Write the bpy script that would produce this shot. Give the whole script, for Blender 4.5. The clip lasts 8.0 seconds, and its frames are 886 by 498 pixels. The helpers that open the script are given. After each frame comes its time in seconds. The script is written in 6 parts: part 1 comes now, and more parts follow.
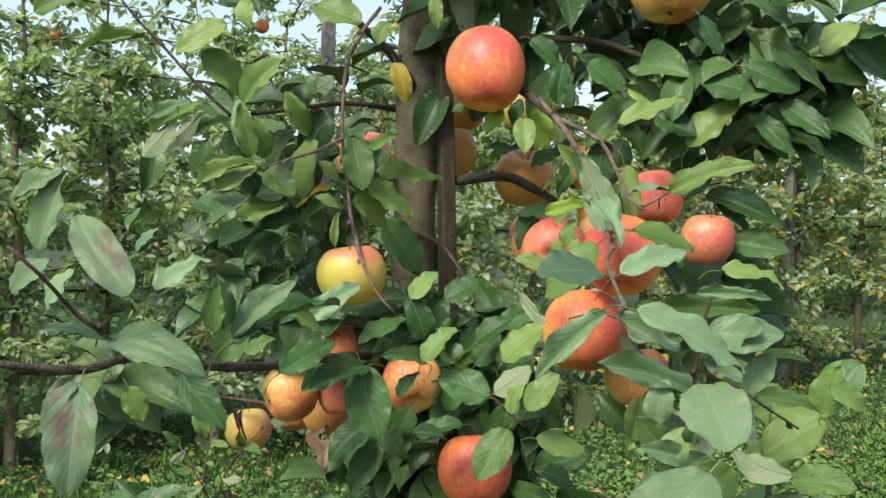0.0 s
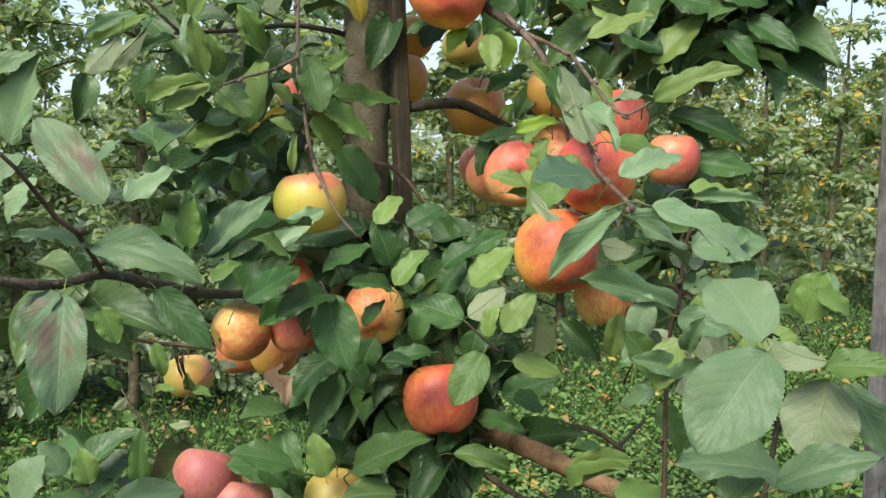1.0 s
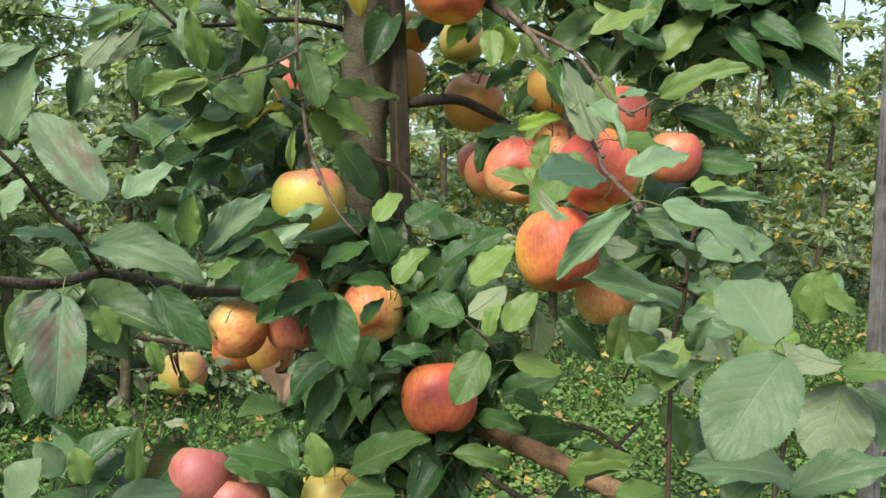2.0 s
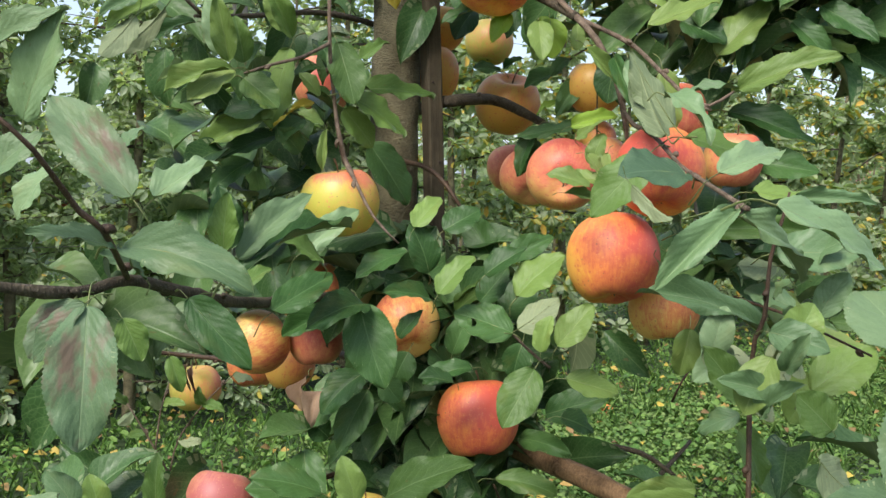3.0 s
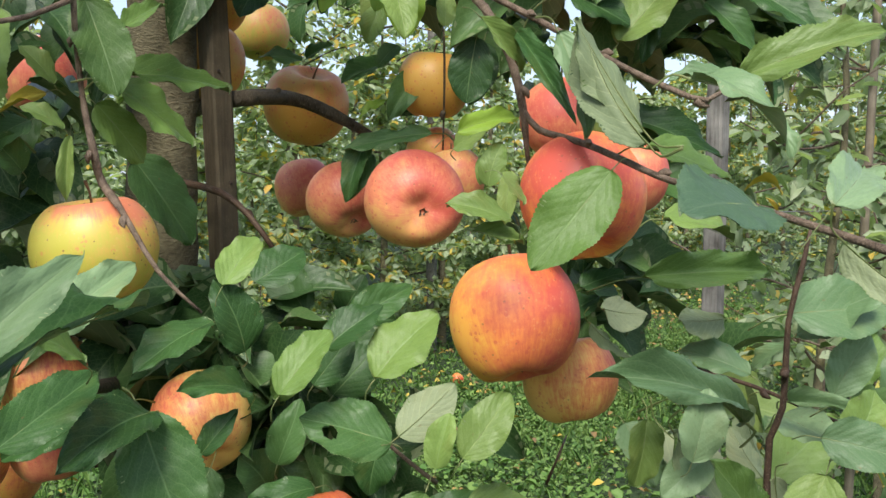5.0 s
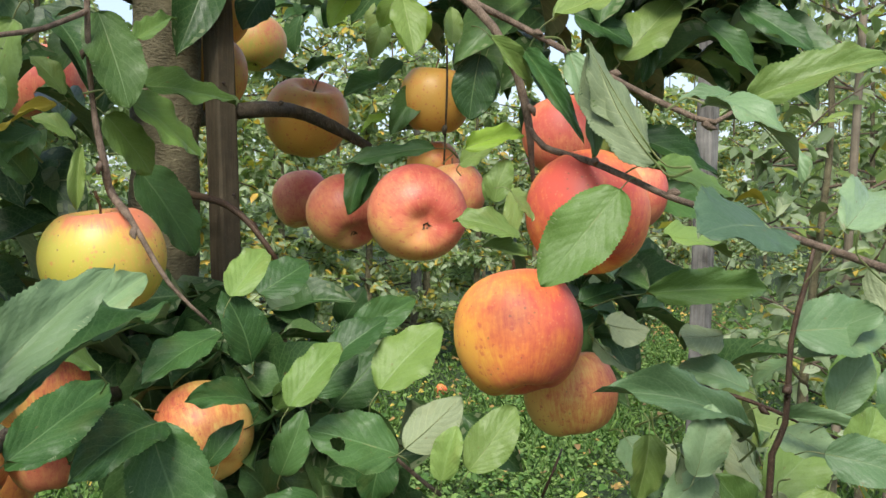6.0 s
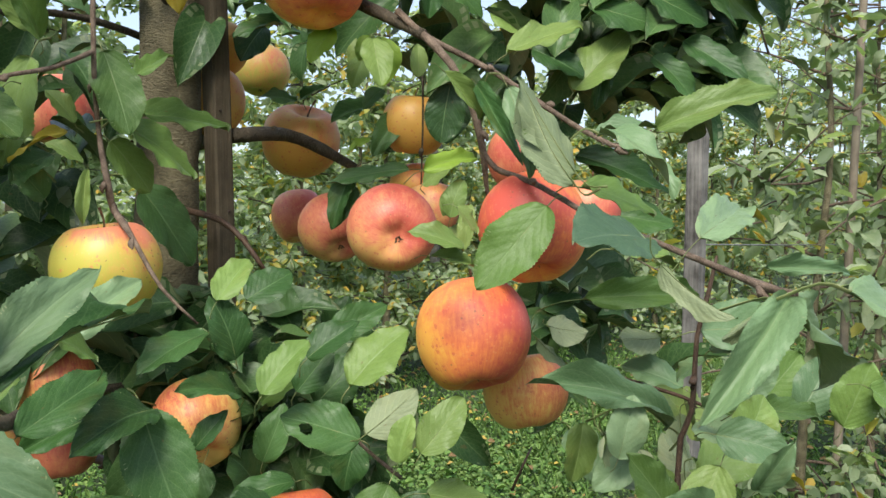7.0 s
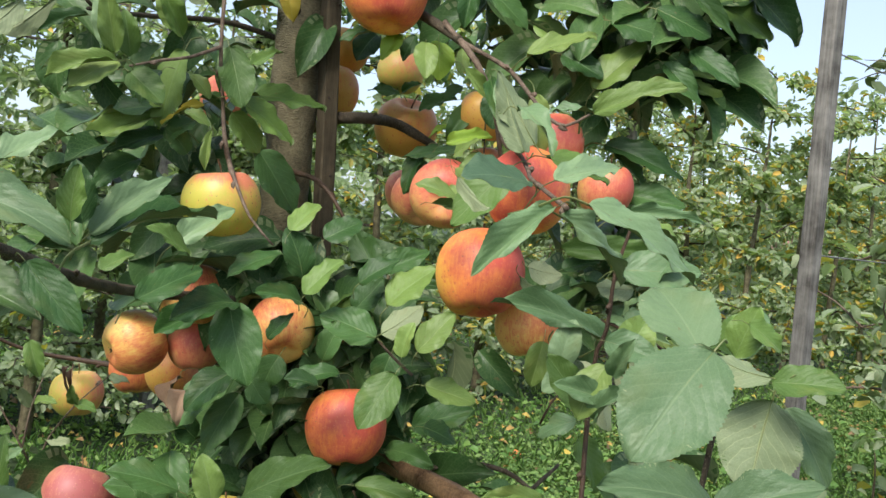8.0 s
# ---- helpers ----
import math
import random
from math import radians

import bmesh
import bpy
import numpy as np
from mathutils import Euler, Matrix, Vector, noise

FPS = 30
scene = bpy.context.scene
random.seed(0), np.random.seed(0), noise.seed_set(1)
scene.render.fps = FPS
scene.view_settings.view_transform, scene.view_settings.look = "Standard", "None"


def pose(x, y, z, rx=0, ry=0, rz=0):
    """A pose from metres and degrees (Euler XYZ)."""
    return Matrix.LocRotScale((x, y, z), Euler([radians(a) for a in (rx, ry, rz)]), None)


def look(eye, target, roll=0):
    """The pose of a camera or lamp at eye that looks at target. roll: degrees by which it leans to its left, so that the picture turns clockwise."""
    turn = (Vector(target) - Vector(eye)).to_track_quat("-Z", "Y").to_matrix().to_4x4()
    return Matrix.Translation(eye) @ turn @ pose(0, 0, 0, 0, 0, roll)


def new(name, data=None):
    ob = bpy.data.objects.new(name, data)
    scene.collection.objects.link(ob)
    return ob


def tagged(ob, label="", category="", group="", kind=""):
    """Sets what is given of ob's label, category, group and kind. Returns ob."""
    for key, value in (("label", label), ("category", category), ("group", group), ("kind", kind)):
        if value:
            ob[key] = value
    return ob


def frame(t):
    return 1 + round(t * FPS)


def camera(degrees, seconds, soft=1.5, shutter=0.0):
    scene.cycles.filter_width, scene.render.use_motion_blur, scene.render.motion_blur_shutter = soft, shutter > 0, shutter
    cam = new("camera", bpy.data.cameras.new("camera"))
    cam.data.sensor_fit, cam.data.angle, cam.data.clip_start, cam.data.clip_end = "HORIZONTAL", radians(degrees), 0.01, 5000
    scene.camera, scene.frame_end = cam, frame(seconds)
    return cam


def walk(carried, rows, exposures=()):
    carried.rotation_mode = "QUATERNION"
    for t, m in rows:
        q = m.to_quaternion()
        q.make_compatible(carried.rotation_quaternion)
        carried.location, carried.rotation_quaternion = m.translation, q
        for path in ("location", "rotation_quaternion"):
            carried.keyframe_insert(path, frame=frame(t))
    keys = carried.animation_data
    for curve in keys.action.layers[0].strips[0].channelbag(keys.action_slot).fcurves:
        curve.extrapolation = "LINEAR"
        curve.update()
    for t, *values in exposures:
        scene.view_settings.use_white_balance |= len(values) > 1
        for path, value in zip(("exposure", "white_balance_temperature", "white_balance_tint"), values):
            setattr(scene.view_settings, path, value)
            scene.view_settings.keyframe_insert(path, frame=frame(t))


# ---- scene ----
cam = camera(52.0, 8.0)
# seconds, eye x y z, yaw, pitch, roll
ROWS = [
    (0.0, -0.0000, 0.0000, 1.3000, 0.00, -2.70, 1.30),
    (0.5, -0.0408, 0.0172, 1.2766, -4.22, -4.12, 0.90),
    (1.0, -0.0553, 0.0321, 1.2628, -5.67, -5.32, 0.52),
    (1.5, -0.0602, 0.0367, 1.2623, -6.23, -5.82, 0.59),
    (1.7, -0.0597, 0.0399, 1.2643, -6.18, -5.80, 0.67),
    (2.8, -0.0868, 0.0752, 1.2584, -6.32, -4.89, 0.96),
    (3.0, -0.0942, 0.1158, 1.2533, -6.11, -4.86, 1.00),
    (3.5, -0.1087, 0.2478, 1.2372, -9.02, -3.70, 0.46),
    (4.0, -0.1069, 0.3169, 1.2399, -16.31, -3.45, 0.33),
    (4.5, -0.1282, 0.3737, 1.2546, -21.83, -3.94, 0.07),
    (4.7, -0.1272, 0.3893, 1.2578, -22.86, -4.00, 0.04),
    (5.8, -0.1422, 0.4036, 1.2639, -24.72, -3.35, 1.04),
    (6.0, -0.1449, 0.3974, 1.2635, -24.71, -3.15, 1.11),
    (6.5, -0.1432, 0.3725, 1.2640, -24.47, -2.66, 1.08),
    (7.0, -0.1356, 0.3140, 1.2624, -23.23, -2.01, 1.15),
    (7.5, -0.1052, 0.2135, 1.2570, -18.78, -1.53, 2.55),
    (8.0, -0.0428, 0.0840, 1.2245, -10.31, -1.82, 5.01),
]


def eye_pose(x, y, z, yaw, pitch, roll):
    return pose(x, y, z, 0, 0, yaw) @ pose(0, 0, 0, 90 + pitch) @ pose(0, 0, 0, 0, 0, roll)


walk(cam, [(t, eye_pose(*row)) for t, *row in ROWS])

# ---- light: a bright, lightly clouded autumn sky ----
SUN_UP, SUN_TURN = 48.0, 215.0
world = bpy.data.worlds.new("sky")
scene.world = world
world.use_nodes = True
wn = world.node_tree.nodes
sky = wn.new("ShaderNodeTexSky")
sky.sky_type, sky.sun_disc = "NISHITA", False
sky.sun_elevation, sky.sun_rotation = radians(SUN_UP), radians(SUN_TURN)
sky.air_density, sky.dust_density, sky.ozone_density = 1.0, 2.0, 1.0
wn["Background"].inputs["Strength"].default_value = 0.165
thin_cloud = wn.new("ShaderNodeMixRGB")
thin_cloud.inputs[0].default_value, thin_cloud.inputs[2].default_value = 0.55, (2.7, 3.1, 3.95, 1)
world.node_tree.links.new(sky.outputs["Color"], thin_cloud.inputs[1])
world.node_tree.links.new(thin_cloud.outputs[0], wn["Background"].inputs["Color"])
sun = new("sun", bpy.data.lights.new("sun", "SUN"))
sun.data.energy, sun.data.angle, sun.data.color = 2.8, radians(22), (1.0, 0.955, 0.89)
toward = Vector((math.sin(radians(SUN_TURN)) * math.cos(radians(SUN_UP)), math.cos(radians(SUN_TURN)) * math.cos(radians(SUN_UP)), math.sin(radians(SUN_UP))))
sun.matrix_world = look(toward * 20, (0, 0, 0))
scene.view_settings.exposure = 0.8


# ---- materials ----
def nodes_of(name):
    m = bpy.data.materials.new(name)
    m.use_nodes = True
    nt = m.node_tree
    return m, nt, nt.nodes["Principled BSDF"]


def add(nt, kind, **settings):
    n = nt.nodes.new(kind)
    for key, value in settings.items():
        n.inputs[key.replace("_", " ")].default_value = value
    return n


def ramp(nt, source, stops):
    r = nt.nodes.new("ShaderNodeValToRGB")
    el = r.color_ramp.elements
    while len(el) < len(stops):
        el.new(0.5)
    for e, (at, colour) in zip(el, stops):
        e.position, e.color = at, (*colour, 1)
    nt.links.new(source, r.inputs["Fac"])
    return r.outputs["Color"]


def math_node(nt, op, a, b=None, c=None):
    n = nt.nodes.new("ShaderNodeMath")
    n.operation = op
    for k, v in enumerate((a, b, c)):
        if v is None:
            continue
        if isinstance(v, (int, float)):
            n.inputs[k].default_value = v
        else:
            nt.links.new(v, n.inputs[k])
    return n.outputs[0]


def mix(nt, fac, a, b, blend="MIX"):
    n = nt.nodes.new("ShaderNodeMixRGB")
    n.blend_type = blend
    for k, v in enumerate((fac, a, b)):
        if isinstance(v, (int, float)):
            n.inputs[k].default_value = v
        elif isinstance(v, tuple):
            n.inputs[k].default_value = (*v, 1)
        else:
            nt.links.new(v, n.inputs[k])
    return n.outputs[0]


def noise_node(nt, scale, detail=3.0, vector=None, rough=0.55):
    n = add(nt, "ShaderNodeTexNoise", Scale=scale, Detail=detail, Roughness=rough)
    if vector is not None:
        nt.links.new(vector, n.inputs["Vector"])
    return n.outputs["Fac"]


def bump(nt, bsdf, height, strength=0.4, distance=0.002):
    b = add(nt, "ShaderNodeBump", Strength=strength, Distance=distance)
    nt.links.new(height, b.inputs["Height"])
    nt.links.new(b.outputs["Normal"], bsdf.inputs["Normal"])


def leaf_material(name, dark, mid, light, rough, glow, vein, joined=False, spots=0.35, vein_amount=0.38, blotch=0.0):
    """A leaf: midrib and side veins from its own length and width, patches, fine relief, and light let through."""
    m, nt, bsdf = nodes_of(name)
    uv = nt.nodes.new("ShaderNodeUVMap")
    uv.uv_map = "leaf"
    sep = nt.nodes.new("ShaderNodeSeparateXYZ")
    nt.links.new(uv.outputs["UV"], sep.inputs[0])
    side = math_node(nt, "ABSOLUTE", math_node(nt, "SUBTRACT", sep.outputs["X"], 0.5))
    co = nt.nodes.new("ShaderNodeTexCoord").outputs["Object"]
    if joined:
        rnd = nt.nodes.new("ShaderNodeNewGeometry").outputs["Random Per Island"]
    else:
        rnd = nt.nodes.new("ShaderNodeObjectInfo").outputs["Random"]
    base = ramp(nt, rnd, [(0.0, dark), (0.45, mid), (0.9, light), (1.0, light)])
    patch = noise_node(nt, 3.0 if not joined else 40.0, 3.0, co)
    base = mix(nt, math_node(nt, "MULTIPLY", patch, 0.5), base, mix(nt, 0.5, base, light))
    wander = math_node(nt, "MULTIPLY", noise_node(nt, 5.0 if not joined else 30.0, 2.0, co), 0.9)
    phase = math_node(nt, "SUBTRACT", math_node(nt, "MULTIPLY", sep.outputs["Y"], 8.0), math_node(nt, "MULTIPLY", side, 6.0))
    ribs = math_node(nt, "COSINE", math_node(nt, "MULTIPLY", math_node(nt, "ADD", phase, wander), math.tau))
    rib = math_node(nt, "POWER", math_node(nt, "MAXIMUM", ribs, 0.0), 22.0)
    mid_rib = math_node(nt, "POWER", math_node(nt, "MAXIMUM", math_node(nt, "SUBTRACT", 1.0, math_node(nt, "MULTIPLY", side, 46.0)), 0.0), 0.8)
    lines = math_node(nt, "MAXIMUM", math_node(nt, "MULTIPLY", rib, 0.34), math_node(nt, "MULTIPLY", mid_rib, 0.8))
    cells = add(nt, "ShaderNodeTexVoronoi", Scale=34.0 if not joined else 260.0)
    cells.feature = "DISTANCE_TO_EDGE"
    nt.links.new(co, cells.inputs["Vector"])
    netted = math_node(nt, "SUBTRACT", 1.0, math_node(nt, "MINIMUM", math_node(nt, "MULTIPLY", cells.outputs["Distance"], 7.0), 1.0))
    base = mix(nt, math_node(nt, "MULTIPLY", netted, 0.12), base, vein)
    mottle = noise_node(nt, 16.0 if not joined else 120.0, 4.0, co, 0.7)
    base = mix(nt, math_node(nt, "MULTIPLY", math_node(nt, "MAXIMUM", math_node(nt, "SUBTRACT", mottle, 0.48), 0.0), 1.6), base, mix(nt, 0.6, base, dark))
    aged = math_node(nt, "MULTIPLY", math_node(nt, "MAXIMUM", math_node(nt, "SUBTRACT", noise_node(nt, 1.7, 2.0, co), 0.56), 0.0), 2.0)
    base = mix(nt, math_node(nt, "MULTIPLY", aged, math_node(nt, "GREATER_THAN", math_node(nt, "FRACT", math_node(nt, "MULTIPLY", rnd, 7.3)), 0.6)), base, tuple(0.5 * a + 0.5 * b for a, b in zip(light, (0.24, 0.2, 0.05))))
    col = mix(nt, math_node(nt, "MULTIPLY", lines, vein_amount * 1.3), base, vein)
    if blotch:
        stain = math_node(nt, "MULTIPLY", math_node(nt, "MAXIMUM", math_node(nt, "SUBTRACT", noise_node(nt, 2.6, 4.0, co, 0.6), 0.5), 0.0), 7.0)
        col = mix(nt, math_node(nt, "MULTIPLY", math_node(nt, "MINIMUM", stain, 1.0), blotch), col, (0.17, 0.1, 0.075))
    if spots:
        spot = noise_node(nt, 9.0 if not joined else 60.0, 2.0, co)
        worn = math_node(nt, "MULTIPLY", math_node(nt, "GREATER_THAN", spot, 0.73), spots)
        col = mix(nt, worn, col, (0.16, 0.09, 0.03))
    nt.links.new(col, bsdf.inputs["Base Color"])
    nt.links.new(math_node(nt, "ADD", rough - 0.14, math_node(nt, "MULTIPLY", mottle, 0.24)), bsdf.inputs["Roughness"])
    bsdf.inputs["Specular IOR Level"].default_value = 0.3
    net = add(nt, "ShaderNodeTexVoronoi", Scale=28.0 if not joined else 200.0)
    nt.links.new(co, net.inputs["Vector"])
    cushion = math_node(nt, "ADD", math_node(nt, "MULTIPLY", ribs, -0.13), math_node(nt, "MULTIPLY", noise_node(nt, 9.0, 4.0, co), 0.28))
    cushion = math_node(nt, "SUBTRACT", cushion, math_node(nt, "MULTIPLY", net.outputs["Distance"], 0.3))
    height = math_node(nt, "SUBTRACT", cushion, math_node(nt, "MULTIPLY", mid_rib, 0.6))
    bump(nt, bsdf, height, 0.4, 0.001)
    lit = nt.nodes.new("ShaderNodeBsdfTranslucent")
    nt.links.new(mix(nt, 1.0, col, (1.5, 1.7, 0.7), "MULTIPLY"), lit.inputs["Color"])
    both = nt.nodes.new("ShaderNodeMixShader")
    both.inputs[0].default_value = glow
    nt.links.new(bsdf.outputs[0], both.inputs[1])
    nt.links.new(lit.outputs[0], both.inputs[2])
    nt.links.new(both.outputs[0], nt.nodes["Material Output"].inputs["Surface"])
    return m


GREENS = ((0.042, 0.096, 0.018), (0.105, 0.19, 0.034), (0.195, 0.295, 0.07))
# inner leaves: the shade inside the crown is put into these darker greens
INNER_SHADE_GREENS = ((0.014, 0.046, 0.012), (0.036, 0.095, 0.024), (0.09, 0.17, 0.05))
LEAF_TOP = leaf_material("leaf_upper", *GREENS, 0.5, 0.15, (0.26, 0.36, 0.16))
INNER_SHADED_TOP = leaf_material("leaf_upper_inner_shaded", *INNER_SHADE_GREENS, 0.42, 0.14, (0.26, 0.36, 0.16), True)
# deep green, darkened further to carry the shade of the crown
LEAF_DEEP_SHADED = leaf_material("leaf_upper_deep_shaded", (0.013, 0.046, 0.01), (0.03, 0.088, 0.018), (0.062, 0.136, 0.034), 0.48, 0.12, (0.2, 0.32, 0.13))
# paler, bluer green: the sheen of the sky is painted into the leaf colour
LEAF_BLUE_SHEEN = leaf_material("leaf_upper_sky_sheen", (0.07, 0.14, 0.055), (0.13, 0.225, 0.095), (0.21, 0.31, 0.15), 0.46, 0.14, (0.3, 0.38, 0.22))
LEAF_NEAR = leaf_material("leaf_upper_soft", (0.075, 0.135, 0.058), (0.1, 0.17, 0.075), (0.14, 0.215, 0.1), 0.5, 0.14, (0.24, 0.32, 0.17))
LEAF_BLOTCHED = leaf_material("leaf_upper_blotched", (0.06, 0.11, 0.05), (0.1, 0.17, 0.08), (0.15, 0.22, 0.11), 0.5, 0.14, (0.26, 0.34, 0.18), blotch=0.8)
LEAF_WORN = leaf_material("leaf_upper_worn", (0.05, 0.1, 0.05), (0.06, 0.115, 0.058), (0.08, 0.14, 0.075), 0.5, 0.1, (0.16, 0.23, 0.13), spots=0.5)
LEAF_UNDER = leaf_material("leaf_underside", (0.15, 0.2, 0.1), (0.205, 0.26, 0.13), (0.28, 0.32, 0.18), 0.62, 0.2, (0.42, 0.47, 0.25), vein_amount=0.7)
LEAF_YELLOW = leaf_material("leaf_turned_yellow", (0.45, 0.33, 0.03), (0.5, 0.38, 0.05), (0.45, 0.42, 0.08), 0.45, 0.25, (0.5, 0.45, 0.15))
# lime-green leaves; the same colour brightens leaves that are backlit
LEAF_LIME = leaf_material("leaf_lime_and_backlit", (0.11, 0.185, 0.042), (0.16, 0.245, 0.055), (0.22, 0.3, 0.08), 0.46, 0.22, (0.4, 0.48, 0.2))
# sun shining through a leaf, painted as a brighter lime on both skins
LEAF_LIT = leaf_material("leaf_upper_sunlit_lime", (0.19, 0.32, 0.035), (0.24, 0.37, 0.045), (0.3, 0.42, 0.06), 0.46, 0.4, (0.42, 0.5, 0.16))
LEAF_DRY = leaf_material("leaf_dried", (0.1, 0.06, 0.035), (0.2, 0.13, 0.08), (0.32, 0.22, 0.15), 0.8, 0.05, (0.3, 0.2, 0.1))
# distance haze is put into the colour: far green leaves are paler and greyer
FAR_HAZED_LEAF = leaf_material("leaf_far_hazed", (0.12, 0.175, 0.085), (0.26, 0.33, 0.19), (0.42, 0.47, 0.32), 0.55, 0.45, (0.2, 0.28, 0.14), True, 0.2)
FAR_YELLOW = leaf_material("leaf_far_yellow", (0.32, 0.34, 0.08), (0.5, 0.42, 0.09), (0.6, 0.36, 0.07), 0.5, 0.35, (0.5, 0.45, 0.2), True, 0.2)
GRASS = leaf_material("grass_blade", (0.045, 0.11, 0.022), (0.1, 0.19, 0.045), (0.2, 0.29, 0.09), 0.6, 0.25, (0.2, 0.28, 0.1), True, 0.1)
LEAF_YOUNG = leaf_material("leaf_young_tree", (0.08, 0.135, 0.055), (0.15, 0.21, 0.095), (0.29, 0.34, 0.19), 0.5, 0.3, (0.3, 0.36, 0.2))
HERB = leaf_material("herb_leaf", (0.016, 0.06, 0.011), (0.08, 0.18, 0.032), (0.19, 0.3, 0.075), 0.55, 0.15, (0.08, 0.16, 0.05), True, 0.1)
FALLEN = leaf_material("fallen_leaf", (0.56, 0.43, 0.07), (0.36, 0.22, 0.07), (0.15, 0.09, 0.05), 0.6, 0.1, (0.4, 0.3, 0.1), True, 0.4)


def petiole_material():
    m, nt, bsdf = nodes_of("petiole")
    co = nt.nodes.new("ShaderNodeTexCoord").outputs["Object"]
    nt.links.new(ramp(nt, noise_node(nt, 5.0, 2.0, co), [(0.35, (0.12, 0.18, 0.05)), (0.65, (0.22, 0.24, 0.09))]), bsdf.inputs["Base Color"])
    bsdf.inputs["Roughness"].default_value = 0.5
    return m


PETIOLE = petiole_material()


def bark_material(name, low, high, scale, relief, lenticels=0.3, rough=0.75, stretch=0.35):
    m, nt, bsdf = nodes_of(name)
    co = nt.nodes.new("ShaderNodeTexCoord").outputs["Object"]
    mp = nt.nodes.new("ShaderNodeMapping")
    mp.inputs["Scale"].default_value = (1, 1, stretch)
    nt.links.new(co, mp.inputs[0])
    big = noise_node(nt, scale, 4.0, co)
    fine = noise_node(nt, scale * 9, 4.0, mp.outputs[0])
    col = ramp(nt, math_node(nt, "ADD", math_node(nt, "MULTIPLY", big, 0.6), math_node(nt, "MULTIPLY", fine, 0.4)), [(0.33, low), (0.68, high)])
    v = add(nt, "ShaderNodeTexVoronoi", Scale=scale * 12)
    nt.links.new(co, v.inputs["Vector"])
    dots = math_node(nt, "LESS_THAN", v.outputs["Distance"], 0.22)
    col = mix(nt, math_node(nt, "MULTIPLY", dots, lenticels), col, mix(nt, 0.5, high, (0.45, 0.37, 0.24)))
    nt.links.new(col, bsdf.inputs["Base Color"])
    bsdf.inputs["Roughness"].default_value = rough
    bsdf.inputs["Specular IOR Level"].default_value = 0.25
    bump(nt, bsdf, math_node(nt, "ADD", fine, math_node(nt, "MULTIPLY", dots, 0.16)), 0.7, relief)
    return m


TRUNK_BARK = bark_material("trunk_bark", (0.05, 0.043, 0.024), (0.26, 0.225, 0.13), 30.0, 0.006, 0.25, 0.75, 2.5)
BRANCH_BARK = bark_material("branch_bark", (0.026, 0.02, 0.013), (0.115, 0.092, 0.06), 60.0, 0.004, 0.5)
BROWN_BARK = bark_material("brown_bark", (0.07, 0.036, 0.016), (0.4, 0.24, 0.12), 55.0, 0.002, 0.45, 0.6)
TWIG_BARK = bark_material("twig_bark", (0.05, 0.033, 0.022), (0.26, 0.19, 0.135), 140.0, 0.0018, 0.45)
RED_BARK = bark_material("young_twig_bark", (0.032, 0.019, 0.012), (0.1, 0.06, 0.036), 90.0, 0.0008, 0.5, 0.5)
STAKE_WOOD = bark_material("weathered_stake_wood", (0.03, 0.023, 0.014), (0.12, 0.095, 0.058), 30.0, 0.002, 0.1, 0.8, 0.05)
POST_WOOD = bark_material("weathered_post_wood", (0.05, 0.045, 0.038), (0.27, 0.255, 0.225), 26.0, 0.003, 0.1, 0.85, 0.05)
CANE_WOOD = bark_material("cane_wood", (0.15, 0.12, 0.085), (0.28, 0.235, 0.17), 30.0, 0.001, 0.1, 0.7, 0.05)


